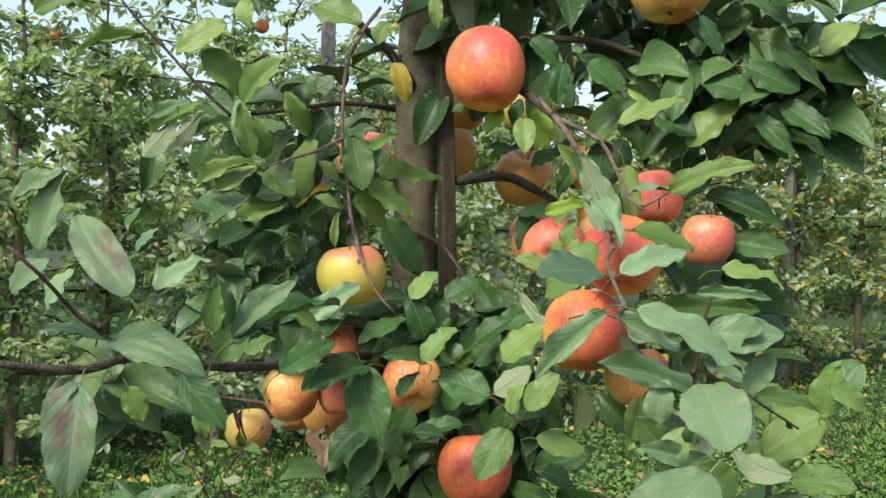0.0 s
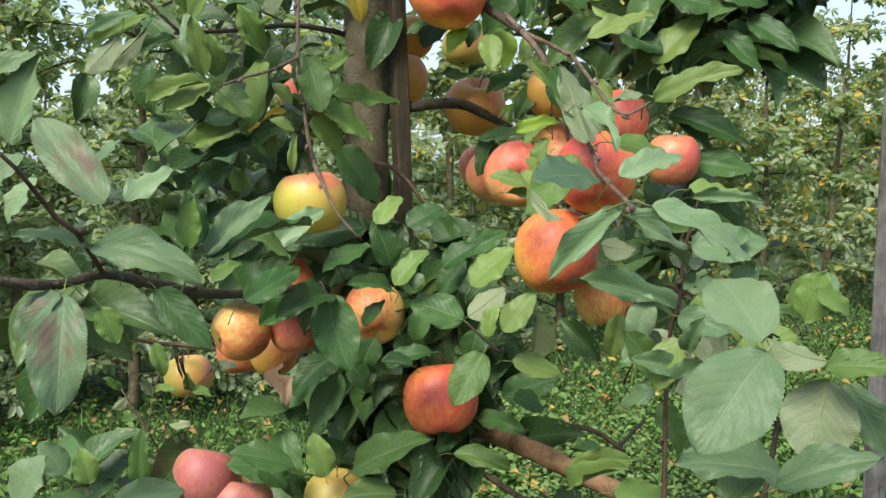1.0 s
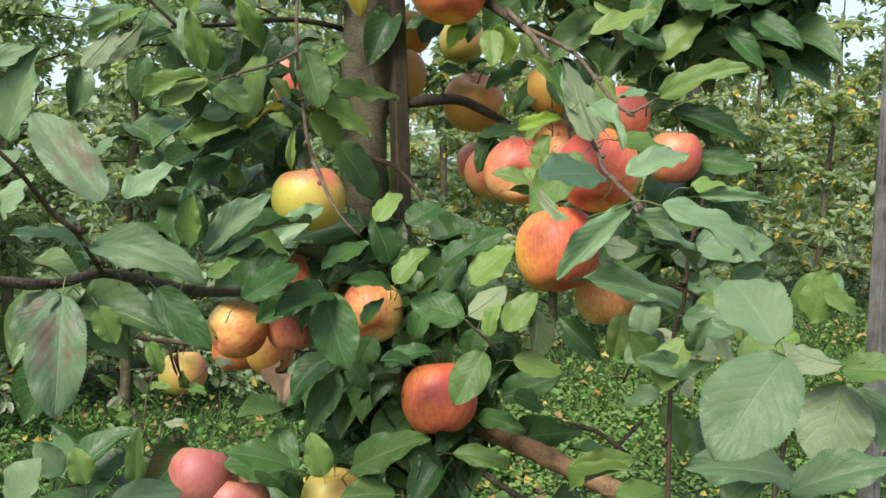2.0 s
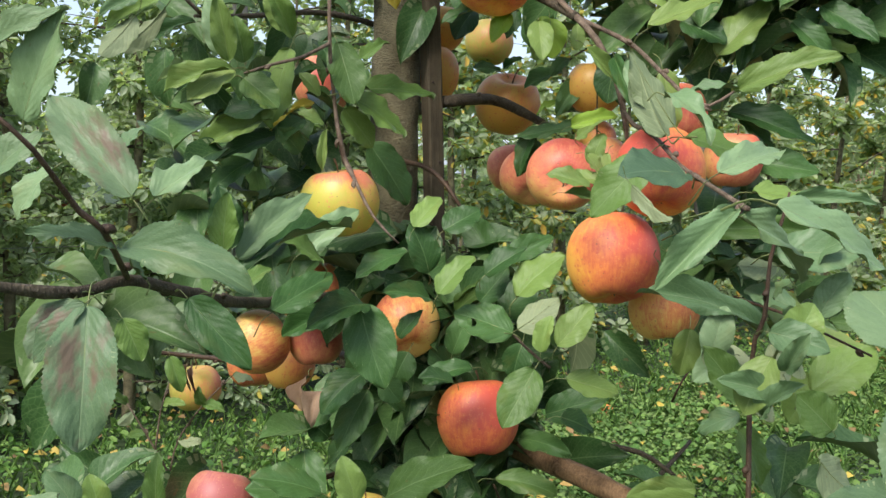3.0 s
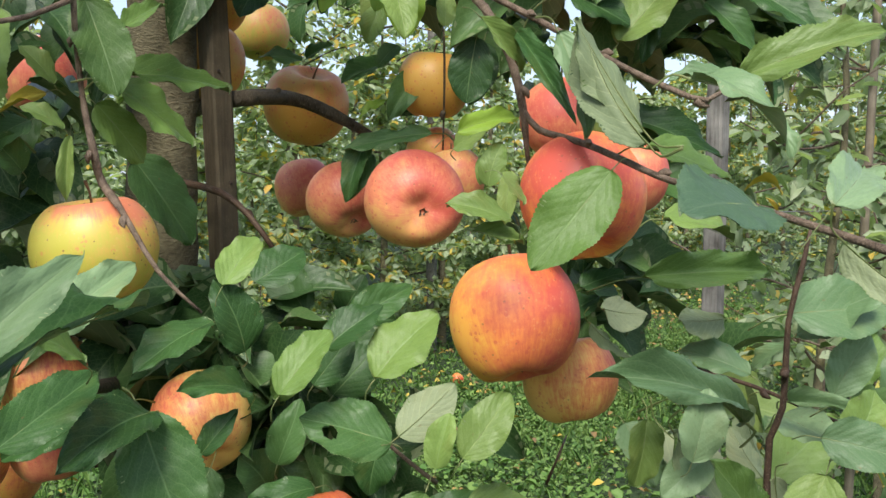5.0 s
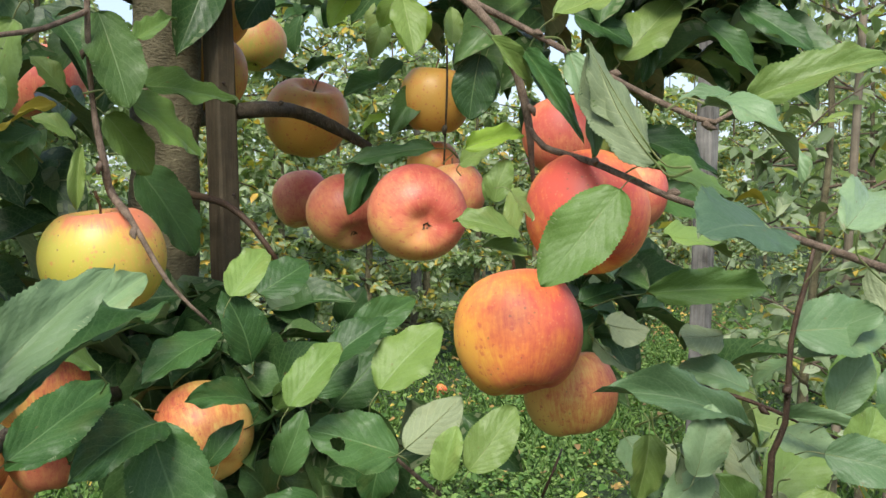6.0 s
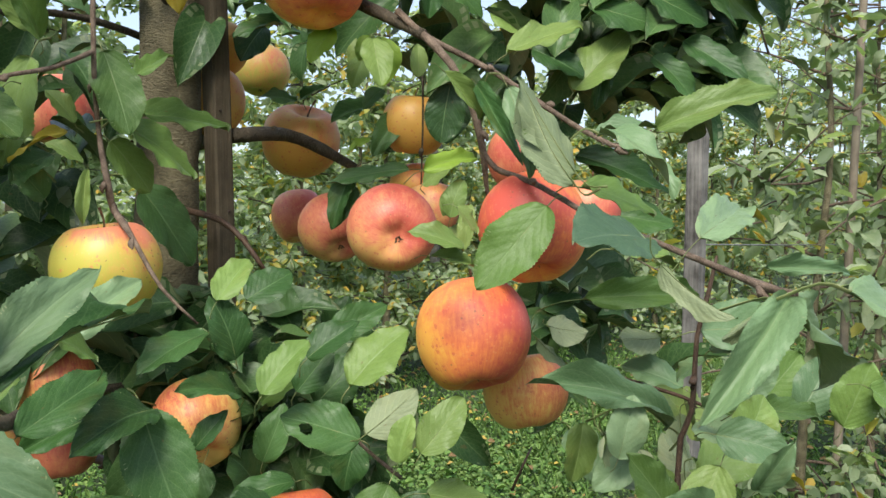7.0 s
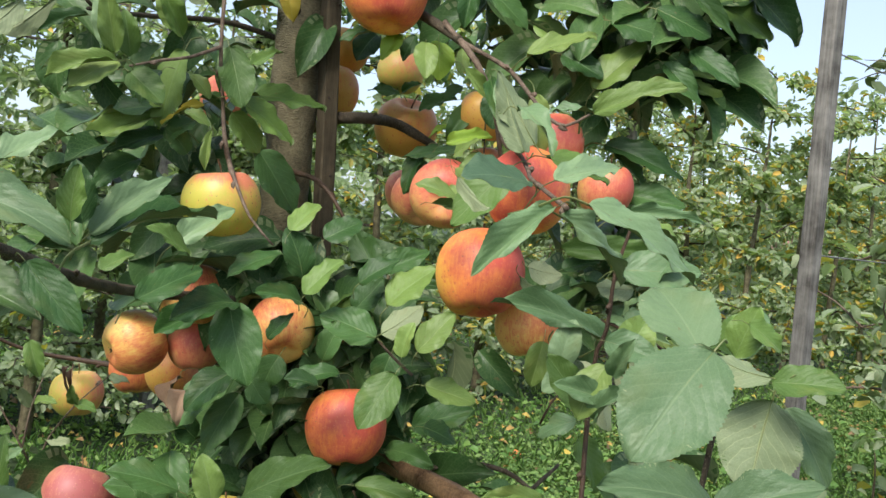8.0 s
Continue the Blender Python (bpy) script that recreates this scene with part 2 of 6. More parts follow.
def apple_material(name, ground, blush, deep, cover, spots=0.5, shoulder=0.0, streaks=1.3):
    """Apple skin: ground colour, a blush on one side, streaks that run from stem to calyx, pale dots, russet round the stem."""
    m, nt, bsdf = nodes_of(name)
    co = nt.nodes.new("ShaderNodeTexCoord").outputs["Object"]
    sep = nt.nodes.new("ShaderNodeSeparateXYZ")
    nt.links.new(co, sep.inputs[0])
    x, y, z = sep.outputs
    rnd = nt.nodes.new("ShaderNodeObjectInfo").outputs["Random"]
    turn = math_node(nt, "ARCTAN2", y, x)
    around = nt.nodes.new("ShaderNodeCombineXYZ")
    nt.links.new(math_node(nt, "COSINE", turn), around.inputs[0])
    nt.links.new(math_node(nt, "SINE", turn), around.inputs[1])
    nt.links.new(math_node(nt, "ADD", math_node(nt, "MULTIPLY", z, 0.45), math_node(nt, "MULTIPLY", rnd, 40.0)), around.inputs[2])
    streak = noise_node(nt, 15.0, 6.0, around.outputs[0], 0.78)
    blotch = noise_node(nt, 13.0, 4.0, co, 0.65)
    cloud = noise_node(nt, 2.6, 3.0, co)
    side = math_node(nt, "MULTIPLY", y, 0.9)
    amount = math_node(nt, "ADD", math_node(nt, "ADD", side, math_node(nt, "MULTIPLY", math_node(nt, "SUBTRACT", cloud, 0.5), 1.3)), cover)
    amount = math_node(nt, "ADD", amount, math_node(nt, "MULTIPLY", math_node(nt, "SUBTRACT", streak, 0.5), streaks))
    amount = math_node(nt, "ADD", amount, math_node(nt, "MULTIPLY", math_node(nt, "SUBTRACT", blotch, 0.5), 0.8))
    amount = math_node(nt, "ADD", amount, math_node(nt, "MULTIPLY", math_node(nt, "SUBTRACT", rnd, 0.5), 0.25))
    if shoulder:
        amount = math_node(nt, "ADD", amount, math_node(nt, "MULTIPLY", math_node(nt, "MAXIMUM", math_node(nt, "SUBTRACT", z, 0.18), 0.0), shoulder))
    col = ramp(nt, amount, [(0.1, ground), (0.5, blush), (0.95, deep)])
    v = add(nt, "ShaderNodeTexVoronoi", Scale=21.0)
    nt.links.new(co, v.inputs["Vector"])
    dots = math_node(nt, "LESS_THAN", v.outputs["Distance"], 0.2)
    col = mix(nt, math_node(nt, "MULTIPLY", dots, 0.16), col, (0.8, 0.5, 0.22))
    fleck = add(nt, "ShaderNodeTexVoronoi", Scale=15.0)
    nt.links.new(co, fleck.inputs["Vector"])
    flecks = math_node(nt, "MULTIPLY", math_node(nt, "LESS_THAN", fleck.outputs["Distance"], 0.24), math_node(nt, "GREATER_THAN", blotch, 0.5))
    col = mix(nt, math_node(nt, "MULTIPLY", flecks, 0.55), col, deep)
    dark = add(nt, "ShaderNodeTexVoronoi", Scale=13.0)
    nt.links.new(co, dark.inputs["Vector"])
    specks = math_node(nt, "MULTIPLY", math_node(nt, "LESS_THAN", dark.outputs["Distance"], 0.12), math_node(nt, "GREATER_THAN", cloud, 0.46))
    col = mix(nt, math_node(nt, "MULTIPLY", specks, spots), col, (0.2, 0.1, 0.04))
    near_axis = math_node(nt, "SUBTRACT", 1.0, math_node(nt, "MULTIPLY", math_node(nt, "SQRT", math_node(nt, "ADD", math_node(nt, "POWER", x, 2.0), math_node(nt, "POWER", y, 2.0))), math_node(nt, "ADD", 4.8, math_node(nt, "MULTIPLY", blotch, 3.0))))
    rust = math_node(nt, "MULTIPLY", math_node(nt, "MAXIMUM", near_axis, 0.0), math_node(nt, "GREATER_THAN", z, 0.0))
    col = mix(nt, math_node(nt, "MINIMUM", rust, 0.8), col, (0.38, 0.25, 0.08))
    nt.links.new(col, bsdf.inputs["Base Color"])
    bsdf.inputs["Roughness"].default_value = 0.42
    nt.links.new(math_node(nt, "ADD", 0.36, math_node(nt, "MULTIPLY", cloud, 0.22)), bsdf.inputs["Roughness"])
    bsdf.inputs["Subsurface Weight"].default_value = 0.12
    bsdf.inputs["Subsurface Radius"].default_value = (0.008, 0.004, 0.002)
    bump(nt, bsdf, noise_node(nt, 5.0, 2.0, co), 0.12, 0.002)
    return m


SKIN_RED = apple_material("apple_skin_red", (0.86, 0.42, 0.075), (0.78, 0.23, 0.07), (0.6, 0.095, 0.06), 0.5, streaks=1.0)
SKIN_PINK = apple_material("apple_skin_pinkish", (0.76, 0.42, 0.14), (0.7, 0.24, 0.12), (0.58, 0.11, 0.075), 0.42, streaks=1.0)
SKIN_ORANGE = apple_material("apple_skin_orange", (0.78, 0.5, 0.14), (0.72, 0.28, 0.09), (0.56, 0.11, 0.06), 0.22, streaks=1.7)
SKIN_OCHRE = apple_material("apple_skin_ochre", (0.62, 0.35, 0.07), (0.66, 0.26, 0.07), (0.5, 0.12, 0.06), 0.46, 0.4)
SKIN_YELLOW = apple_material("apple_skin_yellow", (0.5, 0.44, 0.065), (0.6, 0.4, 0.08), (0.62, 0.2, 0.1), 0.0, 0.8, 4.4)
SKIN_DULL = apple_material("apple_skin_dull_pink", (0.48, 0.3, 0.13), (0.5, 0.19, 0.13), (0.4, 0.11, 0.1), 0.4)
SKIN_OLIVE = apple_material("apple_skin_olive", (0.42, 0.36, 0.07), (0.54, 0.32, 0.08), (0.58, 0.15, 0.09), 0.26)


def plain_material(name, low, high, scale, rough=0.8, relief=0.002):
    m, nt, bsdf = nodes_of(name)
    co = nt.nodes.new("ShaderNodeTexCoord").outputs["Object"]
    a, b = noise_node(nt, scale, 5.0, co), noise_node(nt, scale * 12, 3.0, co)
    fac = math_node(nt, "ADD", math_node(nt, "MULTIPLY", a, 0.6), math_node(nt, "MULTIPLY", b, 0.4))
    nt.links.new(ramp(nt, fac, [(0.35, low), (0.65, high)]), bsdf.inputs["Base Color"])
    bsdf.inputs["Roughness"].default_value = rough
    bump(nt, bsdf, b, 0.6, relief)
    return m


CALYX = plain_material("dry_calyx", (0.07, 0.05, 0.03), (0.16, 0.12, 0.07), 300.0)
SOIL = plain_material("soil_with_moss", (0.018, 0.035, 0.01), (0.04, 0.07, 0.02), 3.0, 0.95, 0.02)
NAIL = plain_material("rusty_nail", (0.03, 0.02, 0.016), (0.07, 0.045, 0.03), 300.0, 0.7)
WIRE = plain_material("dull_wire", (0.12, 0.12, 0.12), (0.22, 0.22, 0.21), 60.0, 0.5)
BRICK_FAR = plain_material("far_brick", (0.32, 0.16, 0.14), (0.42, 0.24, 0.2), 1.5, 0.9)
ROOF_FAR = plain_material("far_roof", (0.12, 0.09, 0.09), (0.2, 0.14, 0.13), 1.5, 0.9)


# ---- mesh helpers ----
def finish(bm, name, mats, smooth=True):
    me = bpy.data.meshes.new(name)
    bm.normal_update()
    if smooth:
        for fc in bm.faces:
            fc.smooth = True
    bm.to_mesh(me)
    bm.free()
    for m in mats if isinstance(mats, (list, tuple)) else [mats]:
        me.materials.append(m)
    return me


def under(ob, parent):
    ob.parent = parent
    ob.matrix_parent_inverse = parent.matrix_world.inverted()
    return ob


def part(name, bm, material, parent, label="", smooth=True):
    ob = new(name, finish(bm, name, material, smooth))
    if parent is not None:
        under(ob, parent)
    return tagged(ob, label)


def smooth_line(points, radii, step):
    """Points along a curve that passes through the given ones, with a radius at each."""
    p = [Vector(q) for q in points]
    p = [p[0] * 2 - p[1]] + p + [p[-1] * 2 - p[-2]]
    r = [radii[0], *radii, radii[-1]]
    line = []
    for i in range(1, len(p) - 2):
        n = max(2, int((p[i + 1] - p[i]).length / step))
        for k in range(n):
            u = k / n
            q = 0.5 * (2 * p[i] + (p[i + 1] - p[i - 1]) * u + (2 * p[i - 1] - 5 * p[i] + 4 * p[i + 1] - p[i + 2]) * u * u + (3 * p[i] - p[i - 1] - 3 * p[i + 1] + p[i + 2]) * u ** 3)
            line.append((q, r[i] + (r[i + 1] - r[i]) * u))
    line.append((p[-2], r[-2]))
    return line


def tube_into(bm, points, radii, sides=8, step=0.012, rough=0.12, knots=0.0, seed=0):
    rng = random.Random(seed)
    line = smooth_line(points, radii, step)
    rings, ref = [], Vector((0.3, 0.2, 1)).normalized()
    for i, (q, r) in enumerate(line):
        d = (line[min(i + 1, len(line) - 1)][0] - line[max(i - 1, 0)][0]).normalized()
        a = d.cross(ref)
        if a.length < 0.05:
            a = d.cross(Vector((1, 0, 0)))
        a.normalize()
        b = d.cross(a)
        swell = 1 + (knots if rng.random() < 0.12 else 0)
        ring = []
        for k in range(sides):
            w = math.tau * k / sides
            rr = r * swell * (1 + rough * (noise.noise(q * 60 + Vector((math.cos(w), math.sin(w), seed))) ))
            ring.append(bm.verts.new(q + (a * math.cos(w) + b * math.sin(w)) * rr))
        rings.append(ring)
    for r0, r1 in zip(rings, rings[1:]):
        for k in range(sides):
            bm.faces.new((r0[k], r0[(k + 1) % sides], r1[(k + 1) % sides], r1[k]))
    bm.faces.new(rings[0][::-1])
    bm.faces.new(rings[-1])


def tube(name, points, radii, material, parent, label="", buds=0, **how):
    bm = bmesh.new()
    tube_into(bm, points, radii, **how)
    if buds:
        line = smooth_line(points, radii, 0.006)
        for k in range(buds, len(line) - 2, buds):
            q, r = line[k]
            d = (line[k + 1][0] - line[k - 1][0]).normalized()
            o = (Matrix.Rotation(k * 2.3, 3, d) @ d.orthogonal()).normalized()
            tube_into(bm, [q + o * r * 0.5, q + o * (r + 0.0015) + d * 0.003, q + o * (r + 0.002) + d * 0.007], [0.0022, 0.0024, 0.0006], 6, 0.004, 0.1)
    return part(name, bm, material, parent, label)


# ---- leaves ----
def blade_width(s):
    """Half outline of an apple leaf: rounded at the foot, widest below the middle, drawn out to a point."""
    return 1.76 * s ** 0.52 * (1 - s) ** 0.72 + 0.05 * math.sin(math.pi * s) if 0 < s < 1 else 0.0


def leaf_mesh(name, mats, fold, droop, wave, twist, seed, rows=56, cols=8, stem=0.3, hole=None):
    """A blade one unit long along +y and one unit wide at its widest, with a serrated edge, a fold along the midrib, an upper and an under skin, and its stalk."""
    rng = random.Random(seed)
    ph, lean, sway = rng.random() * 6, rng.uniform(0.88, 1.1), rng.uniform(-1, 1)
    bm = bmesh.new()
    uvl = bm.loops.layers.uv.new("leaf")

    def spot(s, c, lift):
        w = blade_width(s ** lean) * 0.55
        if 0.04 < s < 0.97:
            w *= 1 + (0.03 if int(s * rows + 0.5) % 2 else -0.02) * abs(c) ** 3
        u = c * w
        z = abs(u) * fold * (1.15 - 0.5 * abs(c)) + droop * s * (1 - s) * 1.1 + wave * math.sin(9 * s + ph + (2 if c > 0 else 0)) * abs(c) ** 2 * 0.5
        z += twist * u * (s - 0.4)
        z += 0.0022 * math.cos(math.tau * (8 * s - 3 * abs(c))) * (0.2 + abs(c)) + 0.02 * abs(c) ** 4 * math.sin(23 * s + ph * 3 + 5 * c) + 0.03 * noise.noise(Vector((u * 5, s * 4, seed * 3.1))) * (0.3 + abs(c))
        u *= 1 + 0.05 * math.sin(5 * s + seed)
        u += 0.05 * math.sin(math.pi * s) * sway
        return Vector((u, s + 0.03 * abs(c) ** 2 * math.sin(math.pi * s), z + lift))

    for lift, flip, index in ((0.0, False, 0), (-0.004, True, 1)):
        grid = [[bm.verts.new(spot(i / rows, c / cols * 2 - 1, lift)) for c in range(cols + 1)] for i in range(rows + 1)]
        for i in range(rows):
            for c in range(cols):
                vs = [grid[i][c], grid[i][c + 1], grid[i + 1][c + 1], grid[i + 1][c]]
                uvs = [(c / cols, i / rows), ((c + 1) / cols, i / rows), ((c + 1) / cols, (i + 1) / rows), (c / cols, (i + 1) / rows)]
                if flip:
                    vs, uvs = vs[::-1], uvs[::-1]
                if hole and math.hypot((i + 0.5) / rows - hole[0], ((c + 0.5) / cols - hole[1]) * 0.6) < hole[2]:
                    continue
                fc = bm.faces.new(vs)
                fc.material_index = index
                for lp, q in zip(fc.loops, uvs):
                    lp[uvl].uv = q
    before = len(bm.faces)
    sag = 0.05 + 0.1 * rng.random()
    if stem:
        base = spot(0, 0, -0.002)
        tube_into(bm, [base + Vector((0.06 * rng.uniform(-1, 1), -stem * 0.8, -stem * (0.5 + 4 * sag))), base + Vector((0, -stem * 0.5, -stem * (0.12 + sag))), base + Vector((0, 0.02, -0.006))], [0.012, 0.009, 0.01], 6, 0.06, 0.0)
        tube_into(bm, [spot(0.0, 0, -0.008), spot(0.25, 0, -0.007), spot(0.5, 0, -0.006), spot(0.9, 0, -0.004)], [0.011, 0.009, 0.006, 0.002], 5, 0.2, 0.0)
        bm.faces.ensure_lookup_table()
        for fc in bm.faces[before:]:
            fc.material_index = 2
    return finish(bm, name, mats)


SHAPES = ((0.22, 0.18, 0.06, 0.08), (0.32, 0.26, 0.08, 0.2), (0.22, 0.36, 0.14, -0.35), (0.56, 0.26, 0.08, 0.25), (0.12, 0.1, 0.06, -0.12), (0.3, 0.5, 0.1, 0.2), (-0.1, 0.26, 0.12, 0.35))
GREEN = [leaf_mesh("leaf", (LEAF_TOP, LEAF_UNDER, PETIOLE), *s, k) for k, s in enumerate(SHAPES)]
LIME = [leaf_mesh("leaf", (LEAF_LIME, LEAF_UNDER, PETIOLE), *s, k + 20) for k, s in enumerate(SHAPES[:4])]
YELLOW = [leaf_mesh("leaf", (LEAF_YELLOW, LEAF_YELLOW, PETIOLE), *s, k + 40) for k, s in enumerate(SHAPES[:3])]
DRY = [leaf_mesh("leaf", (LEAF_DRY, LEAF_DRY, PETIOLE), 0.9, 1.4, 0.3, 0.8, 60 + k) for k in range(2)]
HOLED = [leaf_mesh("leaf", (LEAF_DEEP_SHADED, LEAF_UNDER, PETIOLE), *SHAPES[4], 81, 60, 20, 0.2, (0.66, 0.34, 0.085)), leaf_mesh("leaf", (LEAF_TOP, LEAF_UNDER, PETIOLE), *SHAPES[4], 82, 60, 20, 0.2, (0.5, 0.28, 0.028))]
DEEP_SHADED = [leaf_mesh("leaf", (LEAF_DEEP_SHADED, LEAF_UNDER, PETIOLE), *s, k + 100) for k, s in enumerate(SHAPES)]
SKY_SHEEN = [leaf_mesh("leaf", (LEAF_BLUE_SHEEN, LEAF_UNDER, PETIOLE), *s, k + 120) for k, s in enumerate(SHAPES)]
BLOTCHED = [leaf_mesh("leaf", (LEAF_BLOTCHED, LEAF_UNDER, PETIOLE), *s, k + 160) for k, s in enumerate(SHAPES[:4])]
SOFT = [leaf_mesh("leaf", (LEAF_NEAR, LEAF_UNDER, PETIOLE), *s, k + 180) for k, s in enumerate(SHAPES)]
WORN = [leaf_mesh("leaf", (LEAF_WORN, LEAF_UNDER, PETIOLE), *s, k + 200) for k, s in enumerate(SHAPES[:2])]
SUNLIT = [leaf_mesh("leaf", (LEAF_LIT, LEAF_LIT, PETIOLE), *s, k + 220) for k, s in enumerate(SHAPES[:2])]
KINDS = {"t": SUNLIT, "w": WORN, "n": SOFT, "r": BLOTCHED, "k": DEEP_SHADED, "b": SKY_SHEEN, "h": HOLED, "g": GREEN, "l": LIME, "y": YELLOW, "d": DRY}
YOUNG = [leaf_mesh("leaf", (LEAF_YOUNG, LEAF_UNDER, PETIOLE), f, d, 0.1, t, 140 + k, 14, 4) for k, (f, d, t) in enumerate(((0.5, 1.2, 0.2), (0.35, 0.8, -0.3), (0.6, 1.7, 0.4), (0.3, 0.5, 0.1)))]
YOUNG_GOLD = [leaf_mesh("leaf", (LEAF_YELLOW, LEAF_YELLOW, PETIOLE), 0.5, 1.2, 0.1, 0.3, 150, 14, 4)]
OUT = Vector((-0.1, -0.72, 0.68)).normalized()


def leaf(base, tip, width, turn=0.0, shape=0, kind="g", parent=None):
    """One leaf from the foot of its blade to its tip, its upper face towards the open side of the tree, turned about its midrib by so many degrees."""
    b, t = Vector(base), Vector(tip)
    along = t - b
    size = along.length
    along.normalize()
    n = OUT - along * OUT.dot(along)
    n = n.normalized() if n.length > 0.05 else along.orthogonal().normalized()
    n = Matrix.Rotation(radians(turn), 3, along) @ n
    side = along.cross(n)
    m = Matrix((side * width, along * size, n * size)).transposed().to_4x4()
    m.translation = b
    meshes = KINDS[kind]
    ob = new("leaf", meshes[shape % len(meshes)])
    under(ob, parent)
    ob.matrix_basis = m
    if kind == "y":
        tagged(ob, "leaf turned yellow")
    if kind == "r":
        tagged(ob, "leaf with reddish-brown blotches")
    if kind == "d":
        tagged(ob, "curled brown dried leaf")
    return ob


def inner_leaf(rows=10, cols=4):
    """Corners and faces of a plainer leaf, upper skin and underside, for the joined foliage."""
    co, quads, uvs, skins = [], [], [], []
    for lift, flip in ((0.0, False), (-0.006, True)):
        o = len(co)
        for i in range(rows + 1):
            s = i / rows
            for c in range(cols + 1):
                x = c / cols * 2 - 1
                u = x * blade_width(s) * 0.56
                co.append((u, s, abs(u) * 0.4 - 0.45 * (s - 0.3) ** 2 + 0.05 * math.sin(9 * s + x) * x * x + lift))
        for i in range(rows):
            for c in range(cols):
                q = [o + i * (cols + 1) + c, o + i * (cols + 1) + c + 1, o + (i + 1) * (cols + 1) + c + 1, o + (i + 1) * (cols + 1) + c]
                w = [(c / cols, i / rows), ((c + 1) / cols, i / rows), ((c + 1) / cols, (i + 1) / rows), (c / cols, (i + 1) / rows)]
                quads.append(q[::-1] if flip else q)
                uvs += w[::-1] if flip else w
                skins.append(1 if flip else 0)
    return np.array(co), np.array(quads), uvs, skins


def foliage(parent, sprays, seed):
    """The inner leaves of the tree, set along unseen spurs; each spray: line, count, leaf length."""
    rng = random.Random(seed)
    co, quads, uvs, skins = inner_leaf()
    all_co, all_quads, all_uv, all_skin = [], [], [], []
    for points, count, size in sprays:
        line = smooth_line(points, [1] * len(points), 0.01)
        for _ in range(count):
            q = line[rng.randrange(len(line))][0] + Vector((rng.gauss(0, 0.03), rng.gauss(0, 0.03), rng.gauss(0, 0.03)))
            along = Vector((rng.uniform(-1, 1), rng.uniform(-1, 0.6), rng.uniform(-1.0, 0.5))).normalized()
            n = OUT + Vector((rng.uniform(-0.7, 0.7), rng.uniform(-0.4, 0.7), rng.uniform(-0.3, 0.8)))
            n = (n - along * n.dot(along)).normalized()
            side = along.cross(n)
            ln = size * rng.uniform(0.7, 1.15)
            m = np.array((side * ln * rng.uniform(0.5, 0.68), along * ln, n * ln))
            all_quads.append(quads + sum(len(c) for c in all_co))
            all_co.append(co @ m + np.array(q))
            all_uv += uvs
            all_skin += skins
    me = bpy.data.meshes.new("foliage")
    me.from_pydata(np.concatenate(all_co).tolist(), [], np.concatenate(all_quads).tolist())
    me.uv_layers.new(name="leaf").data.foreach_set("uv", [c for q in all_uv for c in q])
    me.polygons.foreach_set("material_index", all_skin)
    me.polygons.foreach_set("use_smooth", [True] * len(all_skin))
    me.materials.append(INNER_SHADED_TOP)
    me.materials.append(LEAF_UNDER)
    return tagged(under(new("foliage", me), parent), "dense inner leaves in shaded green, with added overhead leaves", kind="stuff")


# ---- apples ----
def apple_mesh(name, skin, height, squat, lobes, seed, rings=28, sides=40):
    """A whole apple of diameter one, stem up: shoulders, a stem hollow, five soft lobes round the calyx basin."""
    bm = bmesh.new()
    rows = []
    for i in range(1, rings):
        p = math.pi * i / rings
        row = []
        for k in range(sides):
            w = math.tau * k / sides
            r = math.sin(p) ** 0.86 * (0.492 + 0.016 * math.cos(p)) * (1 - squat * max(0, -math.cos(p)) ** 2)
            z = 0.5 * height * math.cos(p)
            z -= 0.15 * math.exp(-(p / 0.32) ** 2)
            z += 0.12 * math.exp(-((math.pi - p) / 0.36) ** 2)
            low = max(0, -math.cos(p))
            r *= 1 + lobes * math.cos(5 * w) * low * 0.6 + 0.018 * math.sin(2 * w + seed) + 0.012 * math.sin(3 * w + 2 * seed)
            z += lobes * 0.35 * math.cos(5 * w) * low * math.sin(p) - 0.03 * math.cos(w + seed) * math.cos(p) ** 2
            row.append(bm.verts.new((r * math.cos(w), r * math.sin(w), z)))
        rows.append(row)
    for a, b in zip(rows, rows[1:]):
        for k in range(sides):
            bm.faces.new((a[k], b[k], b[(k + 1) % sides], a[(k + 1) % sides]))
    bm.faces.new(rows[0])
    bm.faces.new(rows[-1][::-1])
    return finish(bm, name, skin)


def calyx_mesh():
    bm = bmesh.new()
    rng = random.Random(5)
    for k in range(5):
        w = math.tau * k / 5
        o = Vector((math.cos(w), math.sin(w), 0))
        s = Vector((-o.y, o.x, 0))
        base, tip = o * 0.012, o * 0.05 * rng.uniform(0.7, 1.2) + Vector((0, 0, -0.04 * rng.uniform(0.3, 1.2)))
        v = [bm.verts.new(q) for q in (base - s * 0.022, base + s * 0.022, tip, base + Vector((0, 0, 0.012)))]
        bm.faces.new((v[0], v[1], v[2]))
        bm.faces.new((v[1], v[0], v[3]))
        bm.faces.new((v[0], v[2], v[3]))
        bm.faces.new((v[2], v[1], v[3]))
    return finish(bm, "calyx", CALYX, False)


def stem_mesh():
    bm = bmesh.new()
    tube_into(bm, [(0, 0, 0), (0.01, 0.01, 0.12), (0.05, 0.0, 0.24)], [0.013, 0.009, 0.015], 7, 0.03, 0.1)
    return finish(bm, "stem", BROWN_BARK)


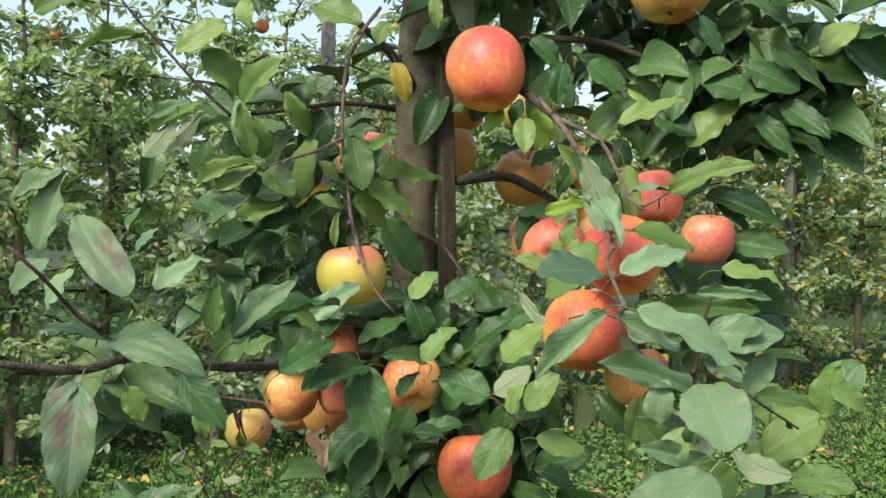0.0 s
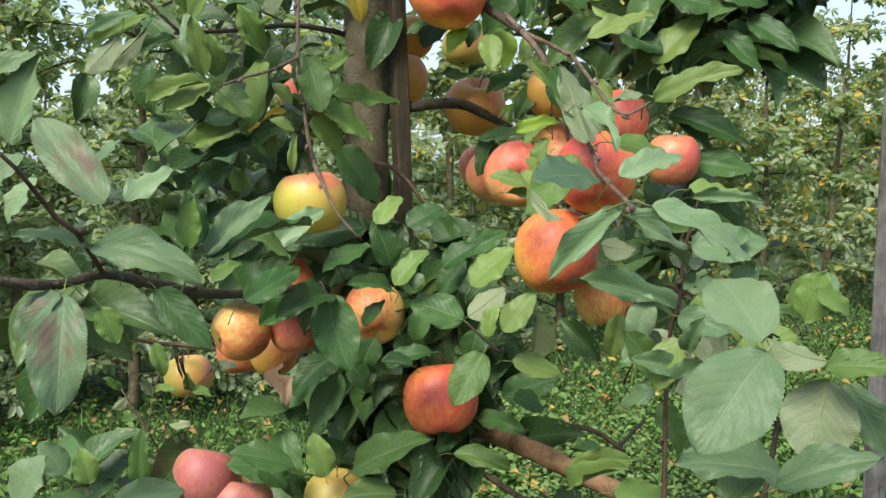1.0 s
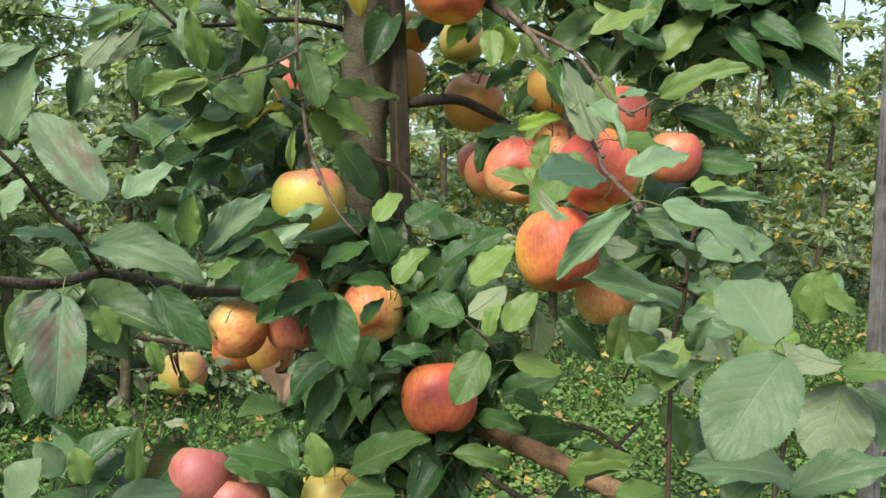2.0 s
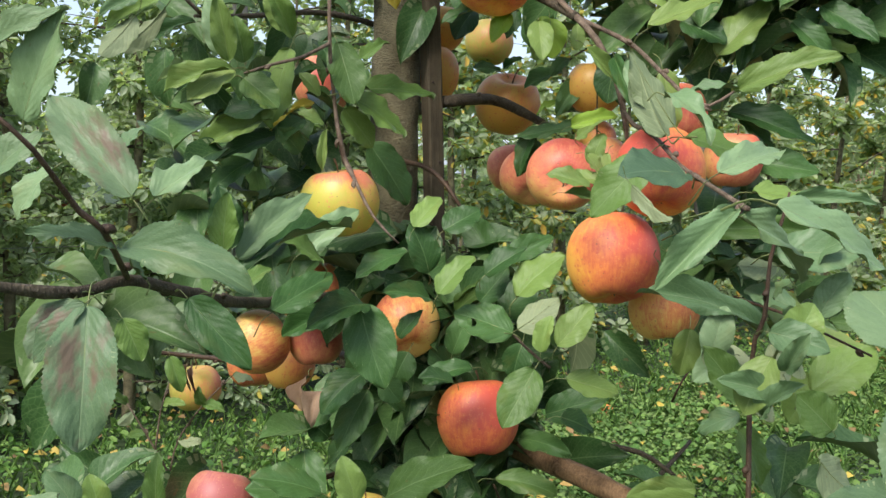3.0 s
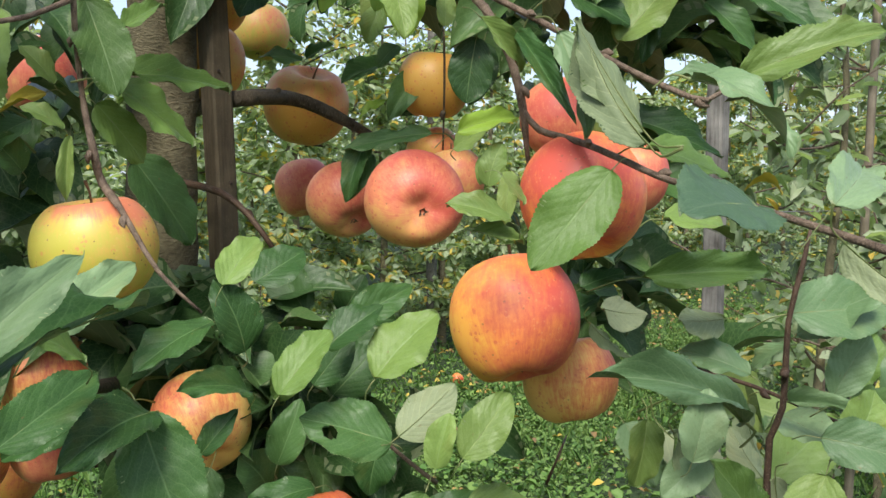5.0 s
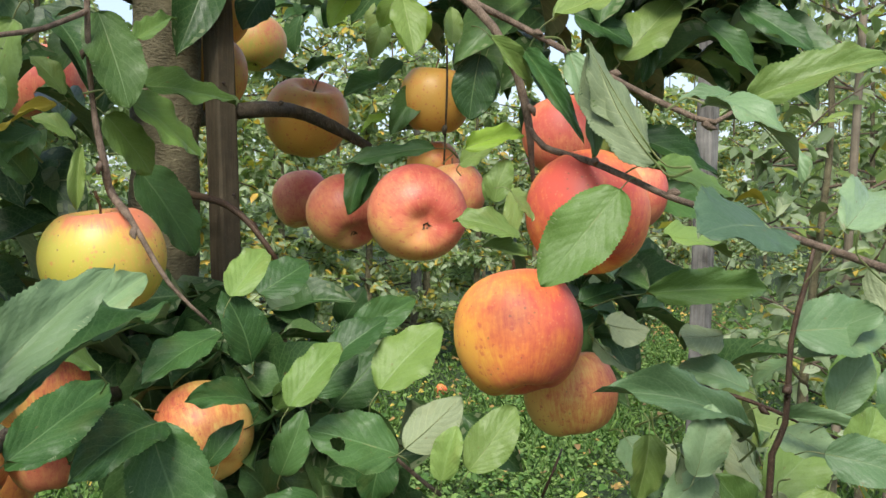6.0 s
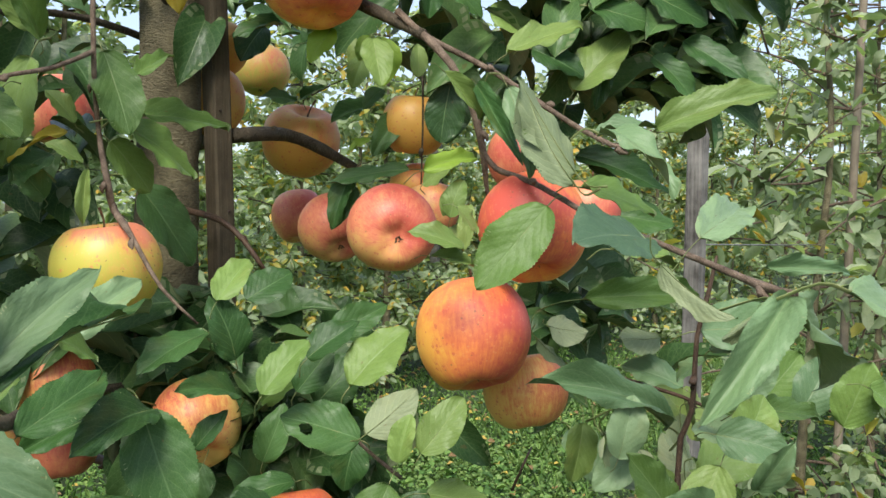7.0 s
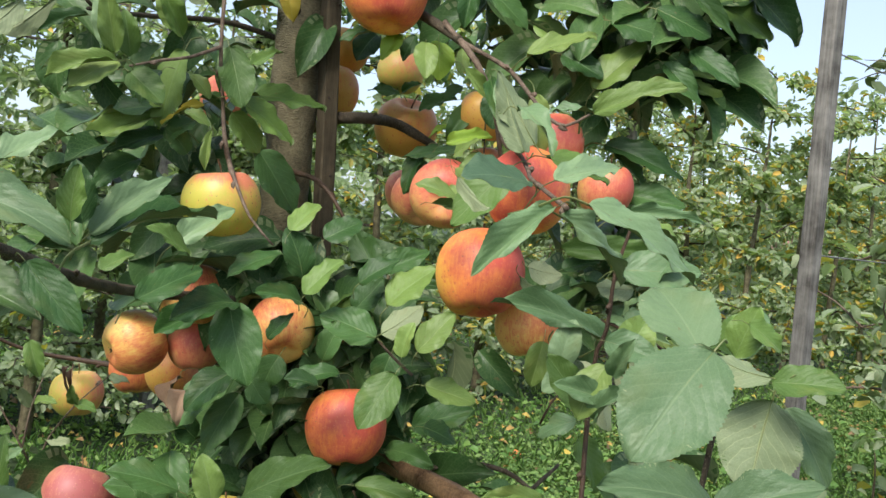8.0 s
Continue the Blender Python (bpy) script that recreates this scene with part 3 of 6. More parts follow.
APPLE_FORMS = {}
for key, skin in (("red", SKIN_RED), ("orange", SKIN_ORANGE), ("ochre", SKIN_OCHRE), ("yellow", SKIN_YELLOW), ("pink", SKIN_PINK), ("dull", SKIN_DULL), ("olive", SKIN_OLIVE)):
    APPLE_FORMS[key] = [apple_mesh("apple", skin, h, q, l, s) for h, q, l, s in ((1.0, 0.05, 0.06, 1), (0.93, 0.04, 0.05, 2.4), (1.1, 0.13, 0.07, 4))]
STEM, CALYX_FORM = stem_mesh(), calyx_mesh()


def apple(centre, size, skin, up, label, spin=0.0, form=0):
    """An apple with its stem towards up; spin turns its blushed cheek about the stem."""
    u = Vector(up).normalized()
    front = Vector((0, -1, 0))
    x = u.cross(-front)
    x = x.normalized() if x.length > 0.05 else Vector((1, 0, 0))
    y = u.cross(x)
    m = Matrix((x, y, u)).transposed().to_4x4() @ pose(0, 0, 0, 0, 0, spin)
    body = tagged(new("apple", APPLE_FORMS[skin][form]), label, "apple", "apples on the tree")
    body.matrix_basis = Matrix.Translation(centre) @ m @ Matrix.Diagonal((size, size, size, 1))
    for nm, me, z, tip in (("stem", STEM, 0.33, "brown woody stem"), ("calyx", CALYX_FORM, -0.35, "dry brown calyx")):
        ob = new(nm, me)
        ob.parent = body
        ob.location = (0, 0, z)
        tagged(ob, tip)
    return body


# ---- ground ----
ROW_ALONG, ROW_ACROSS = Vector((0.862, 0.507, 0)), Vector((-0.507, 0.862, 0))
TREE_FOOT = Vector((-0.03, 1.17, 0))


def row_spot(row, along):
    """A place in the orchard: rows stand 3.6 m apart, row 0 holds the tree."""
    return TREE_FOOT + ROW_ACROSS * (3.6 * row) + ROW_ALONG * along


def ground_height(x, y):
    return 0.03 * noise.noise(Vector((x * 0.6, y * 0.6, 0))) + 0.012 * noise.noise(Vector((x * 3, y * 3, 4)))


def ground_sheet():
    bm = bmesh.new()
    n = 90
    grid = []
    for i in range(n + 1):
        line = []
        for k in range(n + 1):
            a, b = (i / n * 2 - 1), (k / n * 2 - 1)
            x, y = 14 * a + 986 * a ** 9, 4 + 14 * b + 986 * b ** 9
            line.append(bm.verts.new((x, y, ground_height(x, y) if abs(x) < 30 and abs(y) < 30 else 0)))
        grid.append(line)
    for i in range(n):
        for k in range(n):
            bm.faces.new((grid[i][k], grid[i + 1][k], grid[i + 1][k + 1], grid[i][k + 1]))
    return tagged(new("ground", finish(bm, "ground", SOIL)), "dark moist soil with moss under the herbs", "ground", kind="structure")


ground_sheet()


def small_leaves(name, material, spots, rng, label, category, kind="stuff", cup=0.3, plain=False):
    """Many small leaves in one mesh, each folded along its midrib. spots: place, direction, normal, length, width."""
    verts, faces, uvs = [], [], []
    if plain:
        for p, d, n, ln, wd in spots:
            s = d.cross(n).normalized()
            n = s.cross(d).normalized()
            i = len(verts)
            lift = n * wd * cup
            verts += [p, p + d * ln * 0.3 - s * wd * 0.45 + lift, p + d * ln * 0.75 - s * wd * 0.4 + lift, p + d * ln - n * ln * 0.1, p + d * ln * 0.75 + s * wd * 0.4 + lift, p + d * ln * 0.3 + s * wd * 0.45 + lift]
            faces += [(i, i + 3, i + 2, i + 1), (i, i + 5, i + 4, i + 3)]
            uvs += [(0.5, 0), (0.5, 1), (0.1, 0.75), (0.05, 0.3), (0.5, 0), (0.95, 0.3), (0.9, 0.75), (0.5, 1)]
        spots = []
    for p, d, n, ln, wd in spots:
        s = d.cross(n).normalized()
        n = s.cross(d).normalized()
        i = len(verts)
        mid = p + d * ln * 0.45
        verts += [p, mid - s * wd * 0.5 + n * wd * cup, mid, mid + s * wd * 0.5 + n * wd * cup, p + d * ln * 0.8 - s * wd * 0.3 - n * ln * 0.06, p + d * ln * 0.8 + s * wd * 0.3 - n * ln * 0.06, p + d * ln * 0.8 - n * ln * 0.1, p + d * ln - n * ln * 0.2]
        faces += [(i, i + 2, i + 1), (i, i + 3, i + 2), (i + 1, i + 2, i + 6, i + 4), (i + 2, i + 3, i + 5, i + 6), (i + 4, i + 6, i + 7), (i + 6, i + 5, i + 7)]
        uvs += [(0.5, 0), (0.5, 0.45), (0, 0.45), (0.5, 0), (1, 0.45), (0.5, 0.45), (0, 0.45), (0.5, 0.45), (0.5, 0.8), (0.1, 0.8), (0.5, 0.45), (1, 0.45), (0.9, 0.8), (0.5, 0.8), (0.1, 0.8), (0.5, 0.8), (0.5, 1), (0.5, 0.8), (0.9, 0.8), (0.5, 1)]
    me = bpy.data.meshes.new(name)
    me.from_pydata(verts, [], faces)
    layer = me.uv_layers.new(name="leaf")
    layer.data.foreach_set("uv", [c for q in uvs for c in q])
    me.polygons.foreach_set("use_smooth", [True] * len(faces))
    me.materials.append(material)
    return tagged(new(name, me), label, category, kind=kind)


def ground_cover():
    rng = random.Random(11)
    spots = []
    while len(spots) < 95000:
        if len(spots) < 18000:
            x, y = rng.uniform(-4, 5), rng.uniform(-3, 2.2)
        else:
            y = 1.8 + 8.5 * rng.random() ** 1.5
            x = rng.uniform(-0.55 * y - 0.8, 1.05 * y + 0.8)
        if noise.noise(Vector((x * 1.1, y * 1.1, 7))) < -0.35 and rng.random() < 0.8:
            continue
        high = 0.05 + 0.07 * max(0, noise.noise(Vector((x * 1.7, y * 1.7, 2))) + 0.3)
        p = Vector((x, y, ground_height(x, y) + rng.random() * high))
        w = rng.random() * math.tau
        d = Vector((math.cos(w), math.sin(w), rng.uniform(-0.1, 0.7))).normalized()
        n = Vector((rng.uniform(-0.4, 0.4), rng.uniform(-0.6, 0.2), 1)).normalized()
        ln = rng.uniform(0.014, 0.03) * (1.9 if rng.random() < 0.25 else 1)
        wide = rng.uniform(0.6, 0.95)
        if rng.random() < 0.3 and noise.noise(Vector((x * 0.9, y * 0.9, 17))) > -0.15:
            d, ln, wide = Vector((d.x * 0.5, d.y * 0.5, 1)).normalized(), rng.uniform(0.05, 0.11), 0.07
        spots.append((p, d, n, ln, ln * wide))
    blades = []
    while len(blades) < 42000:
        a, c = 0.4 + 9 * rng.random() ** 1.3, rng.gauss(1.8, 0.5)
        if abs(c - 1.8) > 1.3:
            continue
        q = TREE_FOOT + ROW_ALONG * a + ROW_ACROSS * c
        w = rng.random() * math.tau
        d = Vector((math.cos(w), math.sin(w), rng.uniform(0.3, 1.2))).normalized()
        z, ln, wide = 0.01, rng.uniform(0.05, 0.1), rng.uniform(0.03, 0.06)
        if rng.random() < 0.6:
            d = Vector((d.x, d.y, rng.uniform(-0.15, 0.25))).normalized()
            z, ln, wide = rng.uniform(0.02, 0.07), rng.uniform(0.012, 0.03), rng.uniform(0.7, 1.0)
        blades.append((Vector((q.x, q.y, ground_height(q.x, q.y) + z)), d, Vector((rng.uniform(-0.5, 0.5), -0.4, 1)).normalized(), ln, ln * wide))
    small_leaves("grass", GRASS, blades, rng, "pale green grass and clover of the alley between the rows", "grass", plain=True)
    small_leaves("ground_cover", HERB, spots, rng, "low green clover and herbs covering the orchard floor", "ground cover", plain=True)


ground_cover()


def fallen_leaves():
    rng = random.Random(12)
    spots = []
    for _ in range(11000):
        x, y = rng.uniform(-6, 8), rng.uniform(-2, 10)
        if noise.noise(Vector((x * 0.8, y * 0.8, 30))) < 0.0 and rng.random() < 0.65:
            continue
        w = rng.random() * math.tau
        d = Vector((math.cos(w), math.sin(w), rng.uniform(-0.2, 0.3))).normalized()
        n = Vector((rng.uniform(-0.9, 0.9), rng.uniform(-1.0, 0.6), 1)).normalized()
        ln = rng.uniform(0.025, 0.06)
        spots.append((Vector((x, y, ground_height(x, y) + 0.05 + 0.05 * rng.random())), d, n, ln, ln * 0.62))
    small_leaves("fallen_leaves", FALLEN, spots, rng, "fallen yellow and brown apple leaves lying on the herbs", "fallen leaves", cup=0.3)


fallen_leaves()


# ---- the rows behind ----
def wild_line(rng, start, d, length, wander, drop, n=5):
    pts, p, d = [Vector(start)], Vector(start), Vector(d).normalized()
    for _ in range(n):
        d = (d + Vector((rng.uniform(-1, 1), rng.uniform(-1, 1), rng.uniform(-1, 1))) * wander + Vector((0, 0, -drop))).normalized()
        p = p + d * length / n
        pts.append(p.copy())
    return pts


def orchard_tree(foot, seed, height, reach, leaves, yellow, apples, low=0.45, cane=False, leaf_size=0.08, plain=False, label="slender orchard apple tree with thinning autumn leaves"):
    """A spindle tree: a leader, some twenty limbs with side shoots, leaves along all of them."""
    rng = random.Random(seed)
    foot = Vector((foot.x, foot.y, ground_height(foot.x, foot.y) - 0.02))
    top = new("orchard_tree")
    top.location = foot
    bpy.context.view_layer.update()
    tagged(top, label, "tree", "trees of the orchard rows")
    lean = Vector((rng.uniform(-0.06, 0.06), rng.uniform(-0.06, 0.06), 1))
    leader = [foot + lean * (height * k / 5) + Vector((rng.uniform(-0.02, 0.02), rng.uniform(-0.02, 0.02), 0)) for k in range(6)]
    tube("trunk", leader, [r * (0.5 if cane else 1) for r in (0.032, 0.029, 0.024, 0.018, 0.011, 0.004)], TRUNK_BARK, top, sides=9, step=0.08, rough=0.25)
    shoots = []
    limbs = 24 if cane or leaves > 3000 else 13
    for k in range(limbs):
        bm = bmesh.new()
        h = low + (height - low) * (k + rng.random()) / limbs
        w = k * 2.4 + rng.uniform(-0.4, 0.4)
        start = foot + lean * h
        out = reach * (1.1 - 0.5 * h / height) * rng.uniform(0.7, 1.15)
        pts = wild_line(rng, start, (math.cos(w), math.sin(w), rng.uniform(0.1, 0.7)), out, 0.16, 0.1)
        tube_into(bm, pts, [r * (0.45 if cane else 1) for r in (0.011, 0.009, 0.007, 0.005, 0.004, 0.002)], 5 if cane else 3, 0.08 if cane else 0.16, 0.1)
        shoots.append(pts)
        for _ in range(3):
            q = pts[rng.randrange(1, 5)]
            side = wild_line(rng, q, (rng.uniform(-1, 1), rng.uniform(-1, 1), rng.uniform(-0.3, 0.9)), rng.uniform(0.15, 0.4), 0.2, 0.05, 3)
            tube_into(bm, side, [0.004, 0.003, 0.0025, 0.0015], 4 if cane else 3, 0.09 if cane else 0.2, 0.0)
            shoots.append(side)
        part("limb", bm, TWIG_BARK if cane else BRANCH_BARK, top)
    green, gold = [], []
    for _ in range(leaves):
        pts = shoots[rng.randrange(len(shoots))]
        i = rng.randrange(len(pts) - 1)
        p = pts[i].lerp(pts[i + 1], rng.random())
        if p.z > 0.68 * height and rng.random() < 0.55 * min(1, (p.z / height - 0.68) / 0.25):
            continue
        d = Vector((rng.uniform(-1, 1), rng.uniform(-1, 1), rng.uniform(-0.9, 0.5))).normalized()
        n = Vector((rng.uniform(-0.7, 0.7), rng.uniform(-0.9, 0.3), 0.7)).normalized()
        ln = leaf_size * rng.uniform(0.7, 1.2)
        (gold if rng.random() < yellow else green).append((p + d * 0.02, d, n, ln, ln * 0.55))
    for name, mat, spots in (("crown", FAR_HAZED_LEAF, green), ("yellow_leaves", FAR_YELLOW, gold)):
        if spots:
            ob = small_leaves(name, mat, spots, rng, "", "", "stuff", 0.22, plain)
            under(ob, top)
    if cane:
        off = Vector((0.05, -0.06, 0))
        tube("cane", [foot + off, foot + off + lean * 1.0, foot + off + lean * 2.1], [0.013, 0.012, 0.01], CANE_WOOD, top, "straight cane tied beside the trunk", sides=8, step=0.2, rough=0.05)
    for _ in range(apples):
        pts = shoots[rng.randrange(len(shoots))]
        p = pts[rng.randrange(1, len(pts))] + Vector((0, 0, -0.05))
        apple(p, rng.uniform(0.07, 0.085), "red", (rng.uniform(-0.3, 0.3), rng.uniform(-0.3, 0.3), 1), "ripe red apple hanging in a far orchard tree", rng.uniform(0, 360))
    return top


def young_tree(foot, seed):
    """A young tree on its cane, with arching single leaves."""
    top = orchard_tree(foot, seed, 2.5, 0.6, 1100, 0.08, 0, 0.4, True, 0.055, True, label="young apple tree tied to a cane, sparse drooping leaves")
    rng = random.Random(seed + 7)
    lines = [ch for ch in top.children if ch.name.startswith("limb")]
    for _ in range(290):
        vs = lines[rng.randrange(len(lines))].data.vertices
        p = vs[rng.randrange(len(vs) // 4, len(vs))].co.copy()
        d = Vector((rng.uniform(-1, 1), rng.uniform(-1, 1), rng.uniform(-0.3, 0.8))).normalized()
        n = Vector((rng.uniform(-0.6, 0.6), rng.uniform(-0.7, 0.4), 1))
        n = (n - d * n.dot(d)).normalized()
        ln = rng.uniform(0.055, 0.09)
        meshes = YOUNG_GOLD if rng.random() < 0.06 else YOUNG
        ob = under(new("leaf", meshes[rng.randrange(len(meshes))]), top)
        m = Matrix((d.cross(n) * ln * 0.55, d * ln, n * ln)).transposed().to_4x4()
        m.translation = p + d * ln * 0.3
        ob.matrix_basis = m
    return top


def rows_behind():
    rng = random.Random(3)
    # this row goes on past the stake-like post
    for k, a in enumerate((2.15, 3.2)):
        young_tree(row_spot(0, a), 50 + k)
    for k in range(4):
        a = 4.1 + 0.9 * k
        orchard_tree(row_spot(0, a), 350 + k, rng.uniform(3.0, 3.4), 0.75, 4200, 0.06, 0, 0.12, leaf_size=0.06, plain=True)
    for k, a in enumerate((-0.55, 0.35, -1.5, 1.3)):
        orchard_tree(row_spot(1.12, a), 80 + k, 2.4, 0.8, 5600, 0.02, 0, 0.12, leaf_size=0.05, plain=True)
    for k, a in enumerate((-1.9, -3.1)):
        orchard_tree(row_spot(0, a), 70 + k, 2.6, 0.6, 2200, 0.05, 0)
    for row, first, last, gap, leaves in ((1, -3.3, 2, 1.0, 8000), (1, 2, 6, 0.85, 5000), (1, 6, 12, 0.9, 3000), (1, 12, 30, 1.0, 3600), (2, -5, 23, 1.2, 3800), (3, -6, 24, 1.6, 1500)):
        a, k = first, 0
        while a < last:
            orchard_tree(row_spot(row, a + rng.uniform(-0.15, 0.15)), 1000 * row + k + int(first * 7), rng.uniform(2.5, 2.9) + 0.15 * (row - 1) - (0.2 if row == 1 and a < 2 else 0) + (0.33 * max(0, min(a, 15) - 9) if row == 1 else 1.2 if row == 2 and 5.5 < a < 10.5 else 0), 0.75 if a < 6 else 1.0, leaves, 0.02 + (0.11 if a > 2.5 else 0), 4 if row == 1 and a < 1 else 0, 0.15, leaf_size=0.05 if row == 1 and a < 2 else 0.066 if row == 1 and a < 6 else 0.085 if row == 1 else 0.095, plain=True)
            a += gap
            k += 1


rows_behind()


def distant_trees():
    """The last tree line behind all rows, seen in the gaps."""
    rng = random.Random(31)
    spots = []
    for _ in range(9000):
        w = radians(rng.uniform(-45, 75))
        r = rng.uniform(27, 33)
        high = 2.9 + 0.9 * noise.noise(Vector((w * 9, 3, 1)))
        p = Vector((math.sin(w) * r, math.cos(w) * r, high * rng.random() ** 0.8))
        d = Vector((rng.uniform(-1, 1), rng.uniform(-1, 1), rng.uniform(-0.8, 0.8))).normalized()
        ln = rng.uniform(0.2, 0.42)
        spots.append((p, d, Vector((rng.uniform(-0.7, 0.7), -1, 0.6)).normalized(), ln, ln * 0.7))
    small_leaves("distant_trees", FAR_HAZED_LEAF, spots, rng, "line of distant trees behind the orchard, green paled as if by haze", "trees", plain=True)


distant_trees()


# ---- posts and wires ----
def post(foot, height, width, label, name="post", material=None):
    """A sawn post with worn arrises and a slightly tapering, cracked face."""
    bm = bmesh.new()
    rng = random.Random(int(abs(foot.x) * 100))
    rings = []
    for k in range(15):
        z = height * k / 14
        w = width * (1 - 0.06 * k / 14) / 2
        c = w * 0.22
        ring = []
        for x, y in ((-w + c, -w), (w - c, -w), (w, -w + c), (w, w - c), (w - c, w), (-w + c, w), (-w, w - c), (-w, -w + c)):
            ring.append(bm.verts.new((x + rng.uniform(-1, 1) * 0.0012, y + rng.uniform(-1, 1) * 0.0012, z)))
        rings.append(ring)
    for a, b in zip(rings, rings[1:]):
        for k in range(8):
            bm.faces.new((a[k], a[(k + 1) % 8], b[(k + 1) % 8], b[k]))
    bm.faces.new(rings[0][::-1])
    bm.faces.new(rings[-1])
    ob = tagged(new(name, finish(bm, name, material or POST_WOOD, False)), label, "post", "orchard posts")
    ob.location = foot
    return ob


near_post = post(Vector((0.985, 1.71, -0.02)), 2.6, 0.032, "grey weathered square wooden post of the tree row")
near_post.rotation_euler = (0, 0, radians(20))
for k, (row, a) in enumerate(((1, -2.6), (1, 1.4), (1, 5.2), (2, -2.0), (2, 4.0))):
    post(row_spot(row, a) + Vector((0, 0, -0.02)), 2.7, 0.07, "grey weathered wooden post in a row behind").rotation_euler = (0, 0, 0.4 * k)


def wire(a, b, sag, label):
    bm = bmesh.new()
    pts = [a.lerp(b, k / 12) + Vector((0, 0, -sag * 4 * (k / 12) * (1 - k / 12))) for k in range(13)]
    tube_into(bm, pts, [0.0016] * 13, 5, 0.5, 0.0)
    return tagged(new("wire", finish(bm, "wire", WIRE)), label, "wire", "trellis wires")


for z in (1.22, 1.62):
    wire(Vector((0.985, 1.71, z)), row_spot(0, 6.0) + Vector((0, 0, z)), 0.02, "thin dull trellis wire along the tree row")
for z in (0.9, 1.5, 2.1):
    wire(row_spot(1, -2.6) + Vector((0, 0, z)), row_spot(1, 5.2) + Vector((0, 0, z)), 0.03, "thin dull trellis wire of the row behind")


# ---- far house ----
def far_house():
    house = new("house")
    house.location = (38, 62, 0)
    bpy.context.view_layer.update()
    tagged(house, "pale red brick house with a low roof behind the orchard", "house")
    bm = bmesh.new()
    bmesh.ops.create_cube(bm, size=1, matrix=Matrix.Translation((38, 62, 1.5)) @ Matrix.Diagonal((9, 6, 3, 1)))
    bmesh.ops.bevel(bm, geom=bm.edges[:], offset=0.03, segments=1, affect="EDGES")
    part("wall", bm, BRICK_FAR, house, smooth=False)
    bm = bmesh.new()
    v = [bm.verts.new(q) for q in ((33.2, 58.7, 2.9), (42.8, 58.7, 2.9), (42.8, 65.3, 2.9), (33.2, 65.3, 2.9), (33.2, 62, 4.6), (42.8, 62, 4.6))]
    for q in ((0, 1, 5, 4), (2, 3, 4, 5), (1, 2, 5), (3, 0, 4), (3, 2, 1, 0)):
        bm.faces.new([v[i] for i in q])
    part("roof", bm, ROOF_FAR, house, smooth=False)


far_house()


# ---- the apple tree ----
tree = new("apple_tree")
tree.location = TREE_FOOT
bpy.context.view_layer.update()
tagged(tree, "laden apple tree with a grey-brown trunk, green leaves and ripe apples", "tree")

# trunk and limbs
tube("trunk", [(-0.005, 1.17, -0.05), (-0.012, 1.17, 0.3), (-0.03, 1.172, 0.8), (-0.04, 1.178, 1.1), (-0.038, 1.185, 1.36), (-0.037, 1.19, 1.46), (-0.035, 1.2, 1.7), (-0.045, 1.2, 2.3)], [0.042, 0.036, 0.031, 0.028, 0.028, 0.028, 0.024, 0.016], TRUNK_BARK, tree, "grey-brown trunk", sides=18, step=0.02, rough=0.16)
tube("branch", [(-0.021, 1.292, 1.327), (-0.000, 1.272, 1.333), (0.020, 1.163, 1.334), (0.081, 1.224, 1.342), (0.114, 1.208, 1.328), (0.148, 1.202, 1.310)], [0.0079, 0.0076, 0.0072, 0.0068, 0.0061, 0.0043], BRANCH_BARK, tree, "dark limb bearing apples", buds=15)
tube("branch", [(-0.038, 1.161, 1.266), (-0.028, 1.144, 1.264), (-0.006, 1.096, 1.256), (0.011, 1.078, 1.239), (0.027, 1.067, 1.214)], [0.0036, 0.0033, 0.0027, 0.0024, 0.0018], RED_BARK, tree, "", buds=15)
tube("twig", [(-0.079, 1.062, 1.527), (-0.095, 1.010, 1.488), (-0.110, 0.993, 1.442), (-0.111, 0.984, 1.371), (-0.107, 1.005, 1.322), (-0.101, 0.994, 1.282), (-0.096, 1.002, 1.263), (-0.088, 0.960, 1.247), (-0.070, 0.938, 1.212), (-0.047, 0.932, 1.188)], [0.0023, 0.0023, 0.0020, 0.0018, 0.0018, 0.0025, 0.0029, 0.0018, 0.0014, 0.0009], TWIG_BARK, tree, "grey twig with a knobbed spur", knots=0.3, buds=11)
tube("twig", [(-0.111, 0.984, 1.371), (-0.136, 0.964, 1.355), (-0.159, 0.943, 1.346), (-0.183, 0.923, 1.335)], [0.0018, 0.0016, 0.0014, 0.0009], TWIG_BARK, tree, "", buds=11)
tube("branch", [(-0.024, 1.182, 1.521), (0.041, 1.129, 1.472), (0.080, 1.010, 1.432), (0.110, 0.930, 1.394)], [0.0079, 0.0065, 0.0054, 0.0042], BRANCH_BARK, tree, "", buds=15)
tube("twig", [(0.097, 0.950, 1.414), (0.110, 0.930, 1.394), (0.135, 0.920, 1.381), (0.154, 0.900, 1.366), (0.157, 0.850, 1.343), (0.157, 0.810, 1.326), (0.156, 0.770, 1.311), (0.165, 0.752, 1.304), (0.184, 0.755, 1.315)], [0.0027, 0.0026, 0.0023, 0.0021, 0.0019, 0.0017, 0.0016, 0.0013, 0.0009], TWIG_BARK, tree, "", knots=0.2, buds=13)
tube("twig", [(0.110, 0.930, 1.394), (0.124, 0.912, 1.372), (0.140, 0.908, 1.342), (0.149, 0.908, 1.312), (0.154, 0.912, 1.290), (0.161, 0.920, 1.270)], [0.0031, 0.0030, 0.0028, 0.0027, 0.0020, 0.0009], TWIG_BARK, tree, "", knots=0.25, buds=13)
